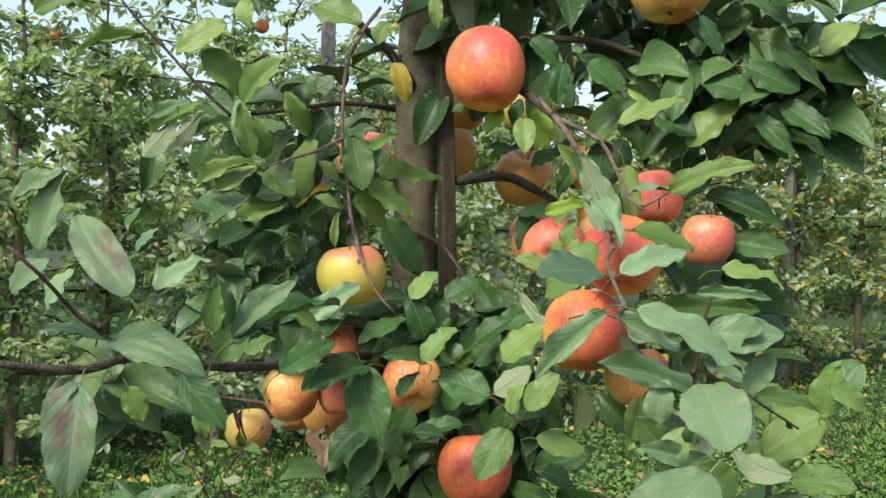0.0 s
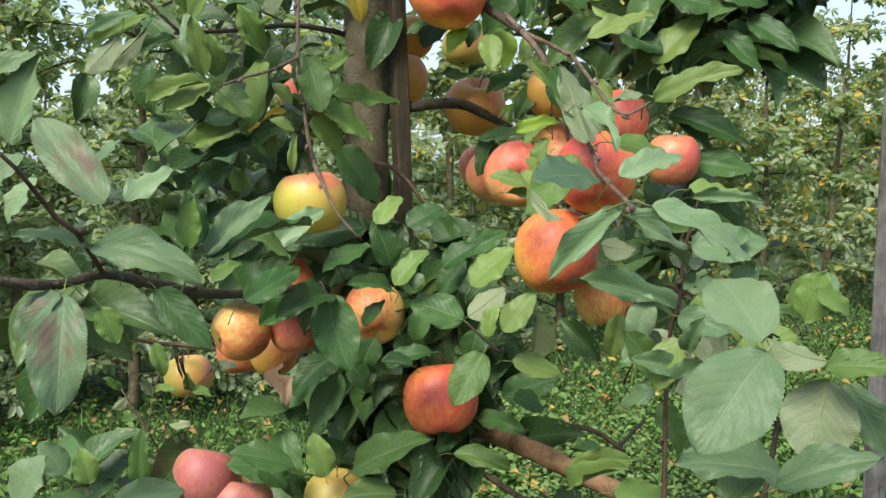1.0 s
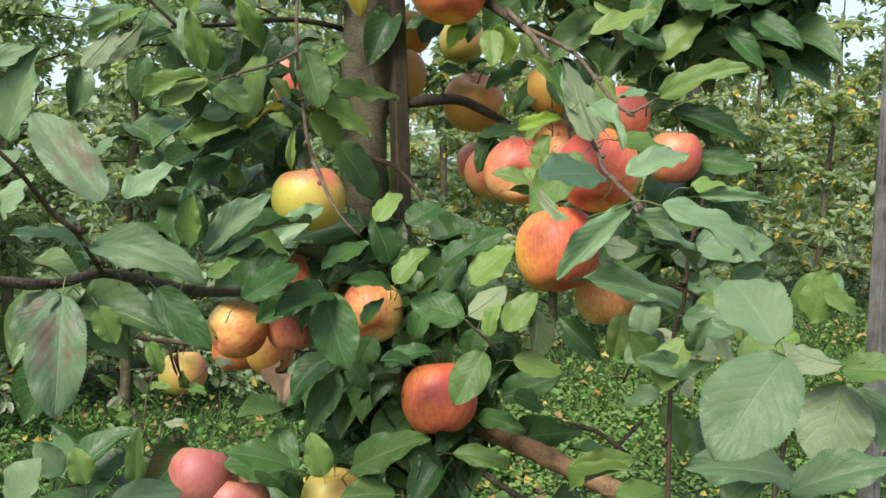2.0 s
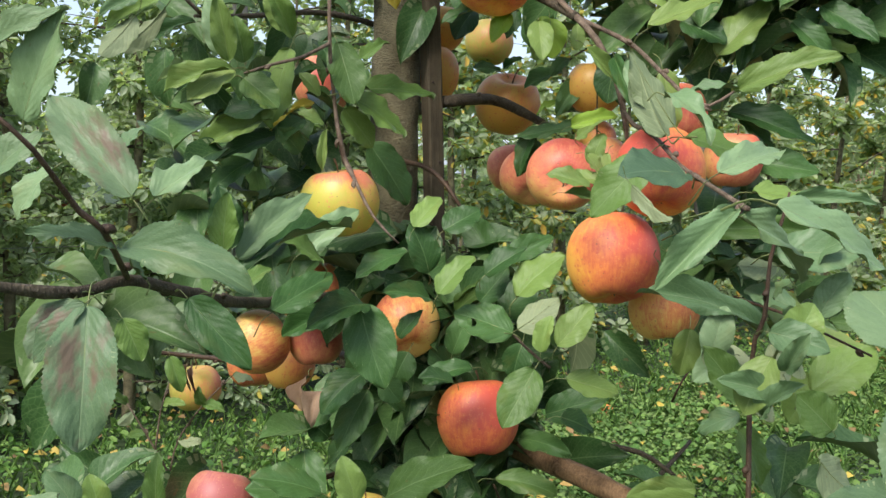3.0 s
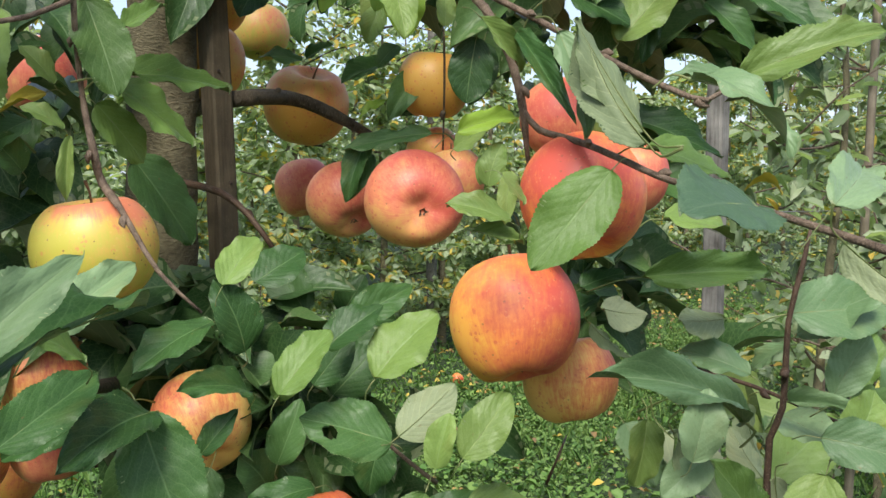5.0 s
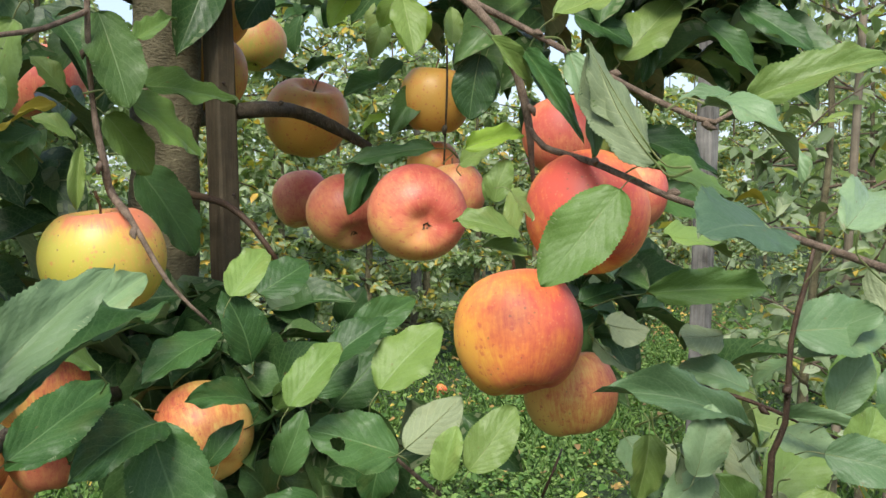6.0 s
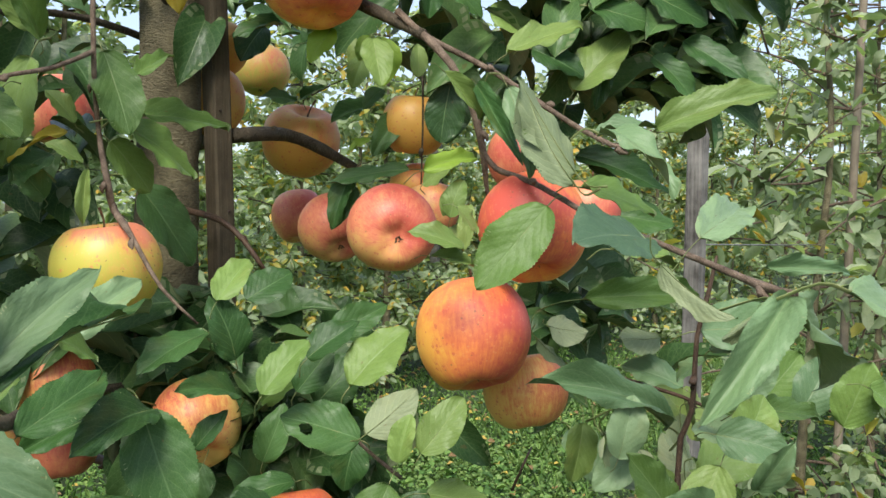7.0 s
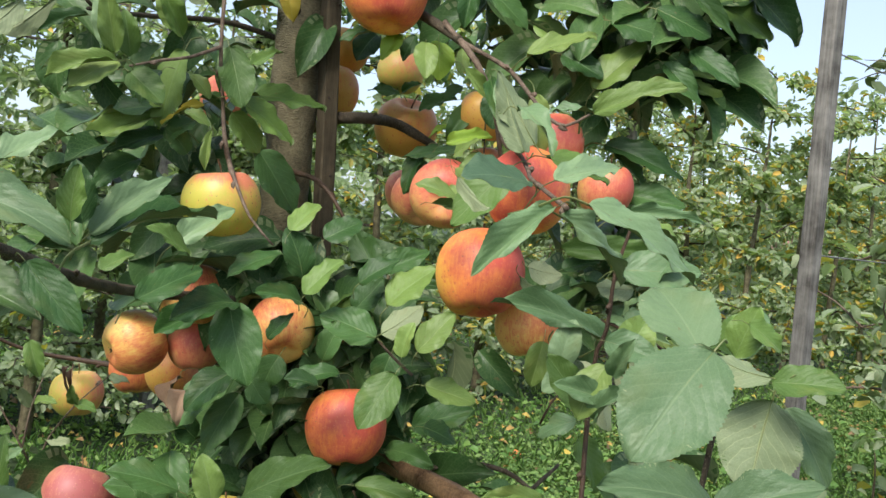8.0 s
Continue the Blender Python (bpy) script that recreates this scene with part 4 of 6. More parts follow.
tube("twig", [(0.148, 0.908, 1.312), (0.156, 0.900, 1.298), (0.155, 0.850, 1.288), (0.148, 0.800, 1.277), (0.140, 0.755, 1.267), (0.127, 0.700, 1.259), (0.121, 0.630, 1.246), (0.119, 0.590, 1.238), (0.112, 0.566, 1.237)], [0.0022, 0.0021, 0.0020, 0.0018, 0.0016, 0.0015, 0.0015, 0.0016, 0.0015], TWIG_BARK, tree, "reddish twig ending in a pale woolly bud", knots=0.25, buds=13)
tube("twig", [(0.223, 0.741, 1.243), (0.219, 0.742, 1.223), (0.212, 0.743, 1.195), (0.209, 0.742, 1.152), (0.201, 0.743, 1.113), (0.189, 0.705, 0.948)], [0.0009, 0.0014, 0.0015, 0.0017, 0.0019, 0.0023], RED_BARK, tree, "upright red-brown shoot", knots=0.3, buds=11)
tube("twig", [(0.007, 1.113, 1.132), (0.021, 1.105, 1.105), (0.024, 1.081, 1.089)], [0.0009, 0.0014, 0.0016], TWIG_BARK, tree, "", buds=11)
tube("twig", [(0.053, 0.898, 1.111), (0.069, 0.897, 1.096), (0.087, 0.898, 1.081)], [0.0011, 0.0014, 0.0014], TWIG_BARK, tree, "", knots=0.3, buds=11)
tube("branch", [(0.053, 1.133, 0.956), (0.095, 1.078, 0.952), (0.150, 1.011, 0.942), (0.200, 0.954, 0.929), (0.258, 0.907, 0.911)], [0.0125, 0.0125, 0.0115, 0.0110, 0.0100], BROWN_BARK, tree, "smooth red-brown limb")
tube("branch", [(0.112, 1.094, 0.923), (0.139, 1.093, 0.937), (0.180, 1.090, 0.950), (0.229, 1.065, 0.949), (0.257, 1.030, 0.934)], [0.0029, 0.0032, 0.0032, 0.0029, 0.0022], BRANCH_BARK, tree, "", buds=15)
tube("branch", [(0.258, 1.079, 0.918), (0.281, 1.098, 0.929), (0.311, 1.126, 0.942)], [0.0029, 0.0025, 0.0022], BRANCH_BARK, tree, "", buds=15)
tube("branch", [(0.097, 1.043, 0.906), (0.127, 0.989, 0.899), (0.160, 0.964, 0.882)], [0.0036, 0.0036, 0.0036], BRANCH_BARK, tree, "", buds=15)
tube("branch", [(-0.031, 1.162, 1.072), (-0.059, 1.128, 1.106), (-0.106, 1.054, 1.123), (-0.142, 0.937, 1.135), (-0.174, 0.791, 1.155), (-0.192, 0.664, 1.180), (-0.207, 0.602, 1.194), (-0.224, 0.567, 1.192), (-0.245, 0.539, 1.198), (-0.276, 0.513, 1.207)], [0.0079, 0.0065, 0.0050, 0.0047, 0.0043, 0.0036, 0.0032, 0.0029, 0.0025, 0.0022], BRANCH_BARK, tree, "dark limb reaching out sideways", knots=0.25, buds=15)
tube("twig", [(-0.228, 0.474, 1.274), (-0.214, 0.481, 1.259), (-0.205, 0.509, 1.234), (-0.198, 0.517, 1.226), (-0.207, 0.602, 1.194)], [0.0009, 0.0011, 0.0014, 0.0014, 0.0016], RED_BARK, tree, "", buds=11)
tube("branch", [(-0.030, 1.180, 0.980), (-0.100, 1.260, 1.020), (-0.203, 1.393, 0.982), (-0.315, 1.464, 0.977), (-0.372, 1.451, 0.987), (-0.414, 1.436, 1.005), (-0.455, 1.423, 1.032)], [0.0054, 0.0048, 0.0042, 0.0036, 0.0030, 0.0024, 0.0012], RED_BARK, tree, "", buds=15)
tube("branch", [(-0.022, 1.197, 1.422), (-0.064, 1.130, 1.480), (-0.096, 1.091, 1.506), (-0.131, 1.042, 1.534), (-0.146, 1.013, 1.549)], [0.0065, 0.0054, 0.0043, 0.0036, 0.0029], BRANCH_BARK, tree, "", buds=15)
tube("branch", [(-0.029, 1.217, 1.413), (-0.074, 1.197, 1.426), (-0.128, 1.147, 1.426), (-0.191, 1.066, 1.407), (-0.234, 0.985, 1.392)], [0.0043, 0.0036, 0.0030, 0.0026, 0.0018], BRANCH_BARK, tree, "", buds=15)
tube("twig", [(-0.223, 0.955, 1.388), (-0.252, 0.927, 1.417), (-0.278, 0.908, 1.448), (-0.303, 0.889, 1.476), (-0.318, 0.870, 1.499)], [0.0018, 0.0018, 0.0016, 0.0014, 0.0009], TWIG_BARK, tree, "", buds=11)
tube("branch", [(-0.044, 1.233, 1.166), (-0.108, 1.345, 1.214), (-0.174, 1.377, 1.270), (-0.238, 1.411, 1.354), (-0.260, 1.427, 1.386)], [0.0050, 0.0043, 0.0036, 0.0029, 0.0022], BRANCH_BARK, tree, "", buds=15)
tube("branch", [(0.005, 1.213, 1.543), (0.096, 1.131, 1.511), (0.180, 1.091, 1.499), (0.254, 1.059, 1.471), (0.316, 1.030, 1.478), (0.371, 0.989, 1.464)], [0.0065, 0.0050, 0.0043, 0.0036, 0.0029, 0.0022], BRANCH_BARK, tree, "", buds=15)
tube("twig", [(0.250, 1.068, 1.444), (0.274, 1.059, 1.456), (0.294, 1.039, 1.469)], [0.0014, 0.0014, 0.0009], RED_BARK, tree, "", buds=11)
tube("twig", [(0.172, 1.086, 1.390), (0.176, 1.093, 1.354), (0.182, 1.109, 1.293)], [0.0010, 0.0010, 0.0008], BRANCH_BARK, tree, "", buds=11)
tube("twig", [(0.252, 0.891, 1.146), (0.276, 0.836, 1.138), (0.288, 0.796, 1.129), (0.302, 0.756, 1.120)], [0.0014, 0.0014, 0.0011, 0.0009], RED_BARK, tree, "", buds=11)
tube("twig", [(0.190, 0.543, 1.054), (0.198, 0.546, 1.095), (0.199, 0.540, 1.131), (0.196, 0.532, 1.150)], [0.0018, 0.0017, 0.0016, 0.0009], BRANCH_BARK, tree, "", buds=11)
tube("twig", [(0.267, 1.074, 1.003), (0.277, 1.071, 1.028), (0.294, 1.086, 1.040)], [0.0014, 0.0014, 0.0009], RED_BARK, tree, "", buds=11)
tube("branch", [(-0.045, 1.170, 0.925), (-0.100, 1.134, 0.908), (-0.179, 1.101, 0.907), (-0.267, 1.079, 0.903), (-0.362, 1.038, 0.906)], [0.0048, 0.0036, 0.0030, 0.0024, 0.0018], RED_BARK, tree, "", buds=15)
tube("twig", [(0.075, 0.995, 0.905), (0.060, 0.979, 0.930), (0.048, 0.952, 0.956)], [0.0014, 0.0014, 0.0009], RED_BARK, tree, "", buds=11)
tube("knot", [(-0.004, 1.299, 1.417), (0.000, 1.288, 1.419), (0.004, 1.281, 1.420)], [0.0086, 0.0065, 0.0029], BRANCH_BARK, tree, "dark pruning knot")

# leaves round the yellow apple
leaf((-0.104, 1.000, 1.374), (-0.087, 0.985, 1.315), 0.040, -8, 4, "g", tree)
leaf((-0.083, 1.000, 1.358), (-0.053, 1.030, 1.380), 0.018, 0, 1, "g", tree)
leaf((-0.081, 1.030, 1.334), (-0.004, 1.070, 1.329), 0.034, 0, 0, "g", tree)
leaf((-0.089, 1.000, 1.323), (-0.037, 1.030, 1.287), 0.037, 0, 0, "g", tree)
leaf((-0.098, 1.020, 1.313), (-0.068, 1.030, 1.276), 0.033, 0, 4, "g", tree)
leaf((-0.122, 1.030, 1.325), (-0.142, 1.030, 1.348), 0.020, 10, 1, "l", tree)
leaf((-0.127, 1.030, 1.320), (-0.165, 1.020, 1.294), 0.006, 0, 5, "y", tree)
leaf((-0.114, 0.990, 1.291), (-0.117, 0.985, 1.252), 0.011, 0, 3, "l", tree)
leaf((-0.117, 1.000, 1.295), (-0.142, 1.000, 1.308), 0.017, 8, 1, "l", tree)
leaf((-0.152, 1.050, 1.374), (-0.170, 1.050, 1.291), 0.042, 10, 0, "g", tree)
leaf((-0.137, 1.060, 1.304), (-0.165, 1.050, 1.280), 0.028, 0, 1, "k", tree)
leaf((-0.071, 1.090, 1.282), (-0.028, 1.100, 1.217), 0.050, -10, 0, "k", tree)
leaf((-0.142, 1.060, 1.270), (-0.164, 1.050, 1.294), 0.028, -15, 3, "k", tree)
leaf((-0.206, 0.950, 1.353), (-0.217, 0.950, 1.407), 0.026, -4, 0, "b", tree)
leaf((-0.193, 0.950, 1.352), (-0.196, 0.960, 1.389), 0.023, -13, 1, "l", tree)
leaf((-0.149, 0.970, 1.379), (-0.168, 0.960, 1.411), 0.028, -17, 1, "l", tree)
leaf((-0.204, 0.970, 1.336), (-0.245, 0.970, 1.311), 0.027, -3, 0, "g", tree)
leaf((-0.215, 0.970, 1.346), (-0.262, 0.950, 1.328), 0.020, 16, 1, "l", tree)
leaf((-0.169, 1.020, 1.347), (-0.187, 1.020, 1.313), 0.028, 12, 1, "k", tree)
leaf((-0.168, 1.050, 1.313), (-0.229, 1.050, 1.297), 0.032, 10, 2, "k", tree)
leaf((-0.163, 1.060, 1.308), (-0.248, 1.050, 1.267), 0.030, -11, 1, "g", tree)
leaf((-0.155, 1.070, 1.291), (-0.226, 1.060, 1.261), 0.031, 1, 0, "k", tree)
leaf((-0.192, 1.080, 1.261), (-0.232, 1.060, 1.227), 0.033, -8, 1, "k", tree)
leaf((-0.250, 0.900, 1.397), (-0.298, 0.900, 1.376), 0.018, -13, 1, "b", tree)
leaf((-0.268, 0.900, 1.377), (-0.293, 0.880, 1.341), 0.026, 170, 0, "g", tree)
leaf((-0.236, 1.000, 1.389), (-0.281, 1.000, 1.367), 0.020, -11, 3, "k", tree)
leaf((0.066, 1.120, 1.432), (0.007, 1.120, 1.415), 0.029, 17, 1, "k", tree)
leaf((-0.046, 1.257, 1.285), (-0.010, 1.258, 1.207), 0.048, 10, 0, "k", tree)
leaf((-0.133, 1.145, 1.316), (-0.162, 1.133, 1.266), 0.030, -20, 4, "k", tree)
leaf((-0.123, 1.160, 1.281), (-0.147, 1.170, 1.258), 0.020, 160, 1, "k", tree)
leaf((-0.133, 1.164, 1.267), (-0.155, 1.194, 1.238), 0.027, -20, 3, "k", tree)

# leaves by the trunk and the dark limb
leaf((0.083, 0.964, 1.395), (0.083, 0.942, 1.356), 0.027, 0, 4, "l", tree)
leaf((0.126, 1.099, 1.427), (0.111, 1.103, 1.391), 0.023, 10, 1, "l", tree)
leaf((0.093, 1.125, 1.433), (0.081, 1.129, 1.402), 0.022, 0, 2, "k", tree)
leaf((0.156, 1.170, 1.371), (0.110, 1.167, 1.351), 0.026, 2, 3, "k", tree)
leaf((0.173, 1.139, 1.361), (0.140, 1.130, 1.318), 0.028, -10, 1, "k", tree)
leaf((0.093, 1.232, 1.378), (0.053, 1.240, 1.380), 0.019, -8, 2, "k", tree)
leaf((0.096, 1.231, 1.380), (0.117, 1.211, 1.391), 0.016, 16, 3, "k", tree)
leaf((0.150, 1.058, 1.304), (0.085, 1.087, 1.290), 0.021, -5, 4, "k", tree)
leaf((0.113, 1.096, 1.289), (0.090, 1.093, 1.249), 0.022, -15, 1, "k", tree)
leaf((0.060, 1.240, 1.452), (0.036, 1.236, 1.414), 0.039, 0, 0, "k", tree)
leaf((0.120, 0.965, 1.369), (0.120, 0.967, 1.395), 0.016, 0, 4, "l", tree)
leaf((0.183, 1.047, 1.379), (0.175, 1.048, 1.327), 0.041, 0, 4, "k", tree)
leaf((0.109, 0.888, 1.362), (0.137, 0.888, 1.331), 0.015, 20, 3, "l", tree)
leaf((0.133, 0.887, 1.355), (0.142, 0.833, 1.296), 0.015, 25, 1, "k", tree)
leaf((0.172, 0.874, 1.344), (0.182, 0.877, 1.287), 0.025, -6, 1, "l", tree)
leaf((0.137, 0.762, 1.283), (0.124, 0.802, 1.345), 0.026, 172, 3, "k", tree)
leaf((0.116, 0.940, 1.287), (0.134, 0.911, 1.304), 0.022, 16, 4, "l", tree)
leaf((0.134, 0.902, 1.247), (0.103, 0.922, 1.249), 0.022, -2, 2, "l", tree)
leaf((0.131, 0.889, 1.272), (0.127, 0.888, 1.239), 0.014, 20, 0, "l", tree)
leaf((0.128, 0.907, 1.283), (0.118, 0.905, 1.263), 0.016, 0, 0, "l", tree)

# leaves on the forked twig
leaf((0.133, 0.785, 1.270), (0.090, 0.790, 1.221), 0.040, 0, 4, "g", tree)
leaf((0.115, 0.662, 1.254), (0.067, 0.645, 1.253), 0.042, 10, 0, "w", tree)
leaf((0.151, 0.783, 1.290), (0.119, 0.800, 1.347), 0.030, 180, 4, "g", tree)
leaf((0.128, 0.830, 1.346), (0.141, 0.820, 1.288), 0.022, 4, 1, "b", tree)
leaf((0.255, 0.960, 1.367), (0.306, 0.958, 1.419), 0.043, -10, 0, "l", tree)
leaf((0.173, 0.920, 1.385), (0.244, 0.930, 1.413), 0.028, -6, 0, "l", tree)
leaf((0.100, 0.900, 1.295), (0.144, 0.905, 1.305), 0.017, 10, 1, "t", tree)
leaf((0.121, 0.900, 1.262), (0.131, 0.900, 1.289), 0.020, -12, 2, "l", tree)
leaf((0.100, 0.830, 1.243), (0.066, 0.840, 1.253), 0.019, -1, 1, "l", tree)
leaf((0.099, 0.840, 1.269), (0.114, 0.840, 1.252), 0.020, -18, 0, "l", tree)
leaf((0.082, 0.840, 1.238), (0.114, 0.840, 1.230), 0.011, 7, 3, "l", tree)
leaf((0.215, 1.100, 1.385), (0.203, 1.100, 1.331), 0.042, 15, 0, "k", tree)
leaf((0.101, 1.000, 1.404), (0.104, 1.000, 1.365), 0.032, 0, 0, "t", tree)
leaf((0.110, 1.090, 1.302), (0.091, 1.090, 1.250), 0.023, 18, 1, "k", tree)
leaf((0.062, 1.000, 1.407), (0.044, 1.000, 1.379), 0.023, 0, 1, "t", tree)
leaf((0.187, 0.755, 1.316), (0.246, 0.720, 1.338), 0.027, 9, 1, "l", tree)
leaf((0.189, 0.755, 1.317), (0.154, 0.770, 1.314), 0.012, 18, 1, "b", tree)
leaf((0.113, 0.700, 1.306), (0.130, 0.660, 1.273), 0.019, -13, 5, "b", tree)
leaf((0.125, 0.635, 1.256), (0.182, 0.675, 1.270), 0.024, 0, 0, "b", tree)
leaf((0.166, 0.800, 1.283), (0.221, 0.800, 1.265), 0.030, -8, 0, "g", tree)
leaf((0.200, 0.850, 1.208), (0.300, 0.850, 1.208), 0.027, 18, 1, "g", tree)
leaf((0.220, 0.750, 1.198), (0.281, 0.740, 1.201), 0.039, 11, 0, "b", tree)
leaf((0.240, 0.804, 1.127), (0.131, 0.800, 1.162), 0.029, -3, 5, "b", tree)
leaf((0.173, 0.850, 1.190), (0.205, 0.850, 1.185), 0.025, 190, 0, "g", tree)
leaf((0.169, 0.860, 1.181), (0.202, 0.860, 1.157), 0.011, 182, 0, "g", tree)
leaf((0.279, 0.867, 1.176), (0.243, 0.867, 1.177), 0.030, 187, 0, "g", tree)
leaf((0.326, 0.900, 1.109), (0.276, 0.900, 1.152), 0.041, -8, 0, "l", tree)
leaf((0.184, 0.820, 1.130), (0.176, 0.820, 1.091), 0.028, -12, 1, "l", tree)
leaf((0.187, 0.800, 1.126), (0.237, 0.800, 1.083), 0.034, 178, 0, "g", tree)
leaf((0.285, 0.850, 1.122), (0.298, 0.850, 1.080), 0.030, 171, 1, "g", tree)
leaf((0.307, 0.850, 1.070), (0.366, 0.852, 1.105), 0.046, -4, 0, "g", tree)
leaf((0.358, 0.850, 1.126), (0.399, 0.850, 1.162), 0.040, 18, 0, "g", tree)
leaf((0.262, 0.750, 1.147), (0.321, 0.750, 1.135), 0.021, -6, 1, "g", tree)
leaf((0.291, 0.950, 1.239), (0.359, 0.950, 1.221), 0.034, -19, 1, "g", tree)
leaf((0.252, 1.000, 1.184), (0.293, 1.000, 1.195), 0.028, -18, 0, "k", tree)
leaf((0.244, 1.020, 1.156), (0.282, 1.020, 1.174), 0.030, -13, 1, "k", tree)
leaf((0.048, 0.560, 1.248), (0.063, 0.540, 1.232), 0.009, 184, 3, "g", tree)
leaf((0.103, 0.560, 1.236), (0.058, 0.550, 1.196), 0.018, -3, 3, "b", tree)
leaf((0.109, 0.567, 1.233), (0.161, 0.600, 1.194), 0.023, -5, 1, "b", tree)
leaf((0.118, 0.546, 1.240), (0.189, 0.560, 1.200), 0.030, -11, 0, "b", tree)
leaf((0.184, 0.660, 1.241), (0.241, 0.660, 1.237), 0.012, 19, 1, "b", tree)
leaf((0.286, 0.900, 1.117), (0.391, 0.900, 1.085), 0.050, -3, 0, "l", tree)
leaf((0.344, 0.900, 1.071), (0.313, 0.900, 1.028), 0.048, -11, 1, "g", tree)
leaf((0.096, 0.560, 1.234), (0.070, 0.555, 1.223), 0.006, 180, 3, "g", tree)

# leaves on the upright shoot and below it
leaf((0.121, 0.400, 1.184), (0.086, 0.385, 1.145), 0.042, 4, 0, "n", tree)
leaf((0.157, 0.480, 1.172), (0.153, 0.530, 1.199), 0.042, -8, 0, "n", tree)
leaf((0.182, 0.460, 1.166), (0.154, 0.470, 1.175), 0.019, 186, 1, "g", tree)
leaf((0.182, 0.460, 1.164), (0.206, 0.440, 1.166), 0.020, 5, 1, "g", tree)
leaf((0.189, 0.470, 1.154), (0.176, 0.460, 1.112), 0.042, 184, 0, "g", tree)
leaf((0.182, 0.500, 1.093), (0.115, 0.490, 1.105), 0.031, 12, 1, "n", tree)
leaf((0.158, 0.460, 1.102), (0.202, 0.440, 1.122), 0.024, -6, 1, "n", tree)
leaf((0.203, 0.480, 1.149), (0.222, 0.470, 1.113), 0.021, 14, 1, "n", tree)
leaf((0.305, 0.720, 1.140), (0.316, 0.710, 1.181), 0.031, -17, 0, "g", tree)
leaf((0.200, 0.700, 1.105), (0.157, 0.700, 1.116), 0.021, -17, 3, "b", tree)
leaf((0.197, 0.740, 1.089), (0.162, 0.740, 1.131), 0.029, -13, 0, "g", tree)
leaf((0.203, 0.740, 1.117), (0.217, 0.740, 1.074), 0.025, 184, 1, "g", tree)
leaf((0.196, 0.750, 1.067), (0.217, 0.750, 1.023), 0.030, -14, 1, "g", tree)
leaf((0.206, 0.850, 0.985), (0.146, 0.850, 0.980), 0.029, -18, 1, "l", tree)
leaf((0.175, 0.800, 0.972), (0.228, 0.800, 0.960), 0.037, 0, 1, "g", tree)
leaf((0.177, 0.600, 1.092), (0.202, 0.600, 1.069), 0.032, 173, 0, "g", tree)
leaf((0.207, 0.700, 1.142), (0.224, 0.700, 1.168), 0.031, 19, 1, "g", tree)
leaf((0.219, 0.660, 1.091), (0.192, 0.660, 1.116), 0.031, -15, 0, "g", tree)
leaf((0.302, 0.700, 1.168), (0.331, 0.700, 1.148), 0.024, 1, 1, "g", tree)
leaf((0.110, 1.050, 1.414), (0.100, 1.050, 1.392), 0.020, 10, 0, "t", tree)
leaf((0.115, 1.080, 1.403), (0.104, 1.080, 1.373), 0.022, -3, 1, "g", tree)
leaf((0.151, 1.160, 1.338), (0.124, 1.160, 1.321), 0.013, 19, 1, "t", tree)
leaf((0.157, 1.150, 1.385), (0.137, 1.150, 1.364), 0.019, 0, 1, "k", tree)
leaf((0.241, 0.766, 1.184), (0.259, 0.727, 1.210), 0.036, -6, 4, "b", tree)
leaf((0.248, 0.782, 1.135), (0.252, 0.747, 1.127), 0.032, 10, 0, "b", tree)
leaf((0.225, 0.857, 1.109), (0.244, 0.803, 1.083), 0.038, 180, 0, "b", tree)
leaf((0.214, 0.884, 1.109), (0.220, 0.858, 1.074), 0.035, 0, 1, "b", tree)
leaf((0.258, 0.756, 1.150), (0.277, 0.750, 1.184), 0.026, 0, 4, "b", tree)
leaf((0.289, 0.852, 1.141), (0.259, 0.888, 1.153), 0.030, 0, 1, "b", tree)
leaf((0.252, 0.782, 1.174), (0.247, 0.806, 1.156), 0.015, 2, 1, "b", tree)
leaf((0.237, 0.766, 1.147), (0.250, 0.715, 1.147), 0.012, 30, 3, "b", tree)
leaf((0.266, 0.815, 1.087), (0.262, 0.840, 1.113), 0.021, 175, 1, "b", tree)
leaf((0.338, 0.788, 1.131), (0.367, 0.789, 1.170), 0.036, 0, 1, "b", tree)
leaf((0.210, 0.799, 1.111), (0.180, 0.800, 1.091), 0.027, 0, 1, "b", tree)
leaf((0.196, 0.701, 1.131), (0.177, 0.700, 1.091), 0.033, 15, 1, "l", tree)
leaf((0.190, 0.698, 1.091), (0.198, 0.660, 1.122), 0.021, 14, 3, "b", tree)
leaf((0.183, 0.719, 1.086), (0.162, 0.739, 1.068), 0.020, 0, 2, "b", tree)
leaf((0.186, 0.782, 1.115), (0.198, 0.784, 1.154), 0.029, 0, 1, "b", tree)
leaf((0.194, 0.703, 1.148), (0.225, 0.679, 1.139), 0.028, 20, 1, "b", tree)
leaf((0.186, 0.662, 1.130), (0.192, 0.644, 1.158), 0.016, 0, 3, "b", tree)
leaf((0.185, 0.791, 0.998), (0.145, 0.842, 0.958), 0.024, 12, 3, "l", tree)

# leaves in the middle, over the trunk; most of the shade-darkened "k" kind
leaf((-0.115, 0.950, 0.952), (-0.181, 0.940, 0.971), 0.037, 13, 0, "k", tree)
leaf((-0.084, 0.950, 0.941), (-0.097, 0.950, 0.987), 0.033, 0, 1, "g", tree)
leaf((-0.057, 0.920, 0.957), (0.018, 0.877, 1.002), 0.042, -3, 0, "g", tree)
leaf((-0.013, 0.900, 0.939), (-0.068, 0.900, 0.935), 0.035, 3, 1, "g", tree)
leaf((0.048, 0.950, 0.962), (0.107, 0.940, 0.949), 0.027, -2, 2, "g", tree)
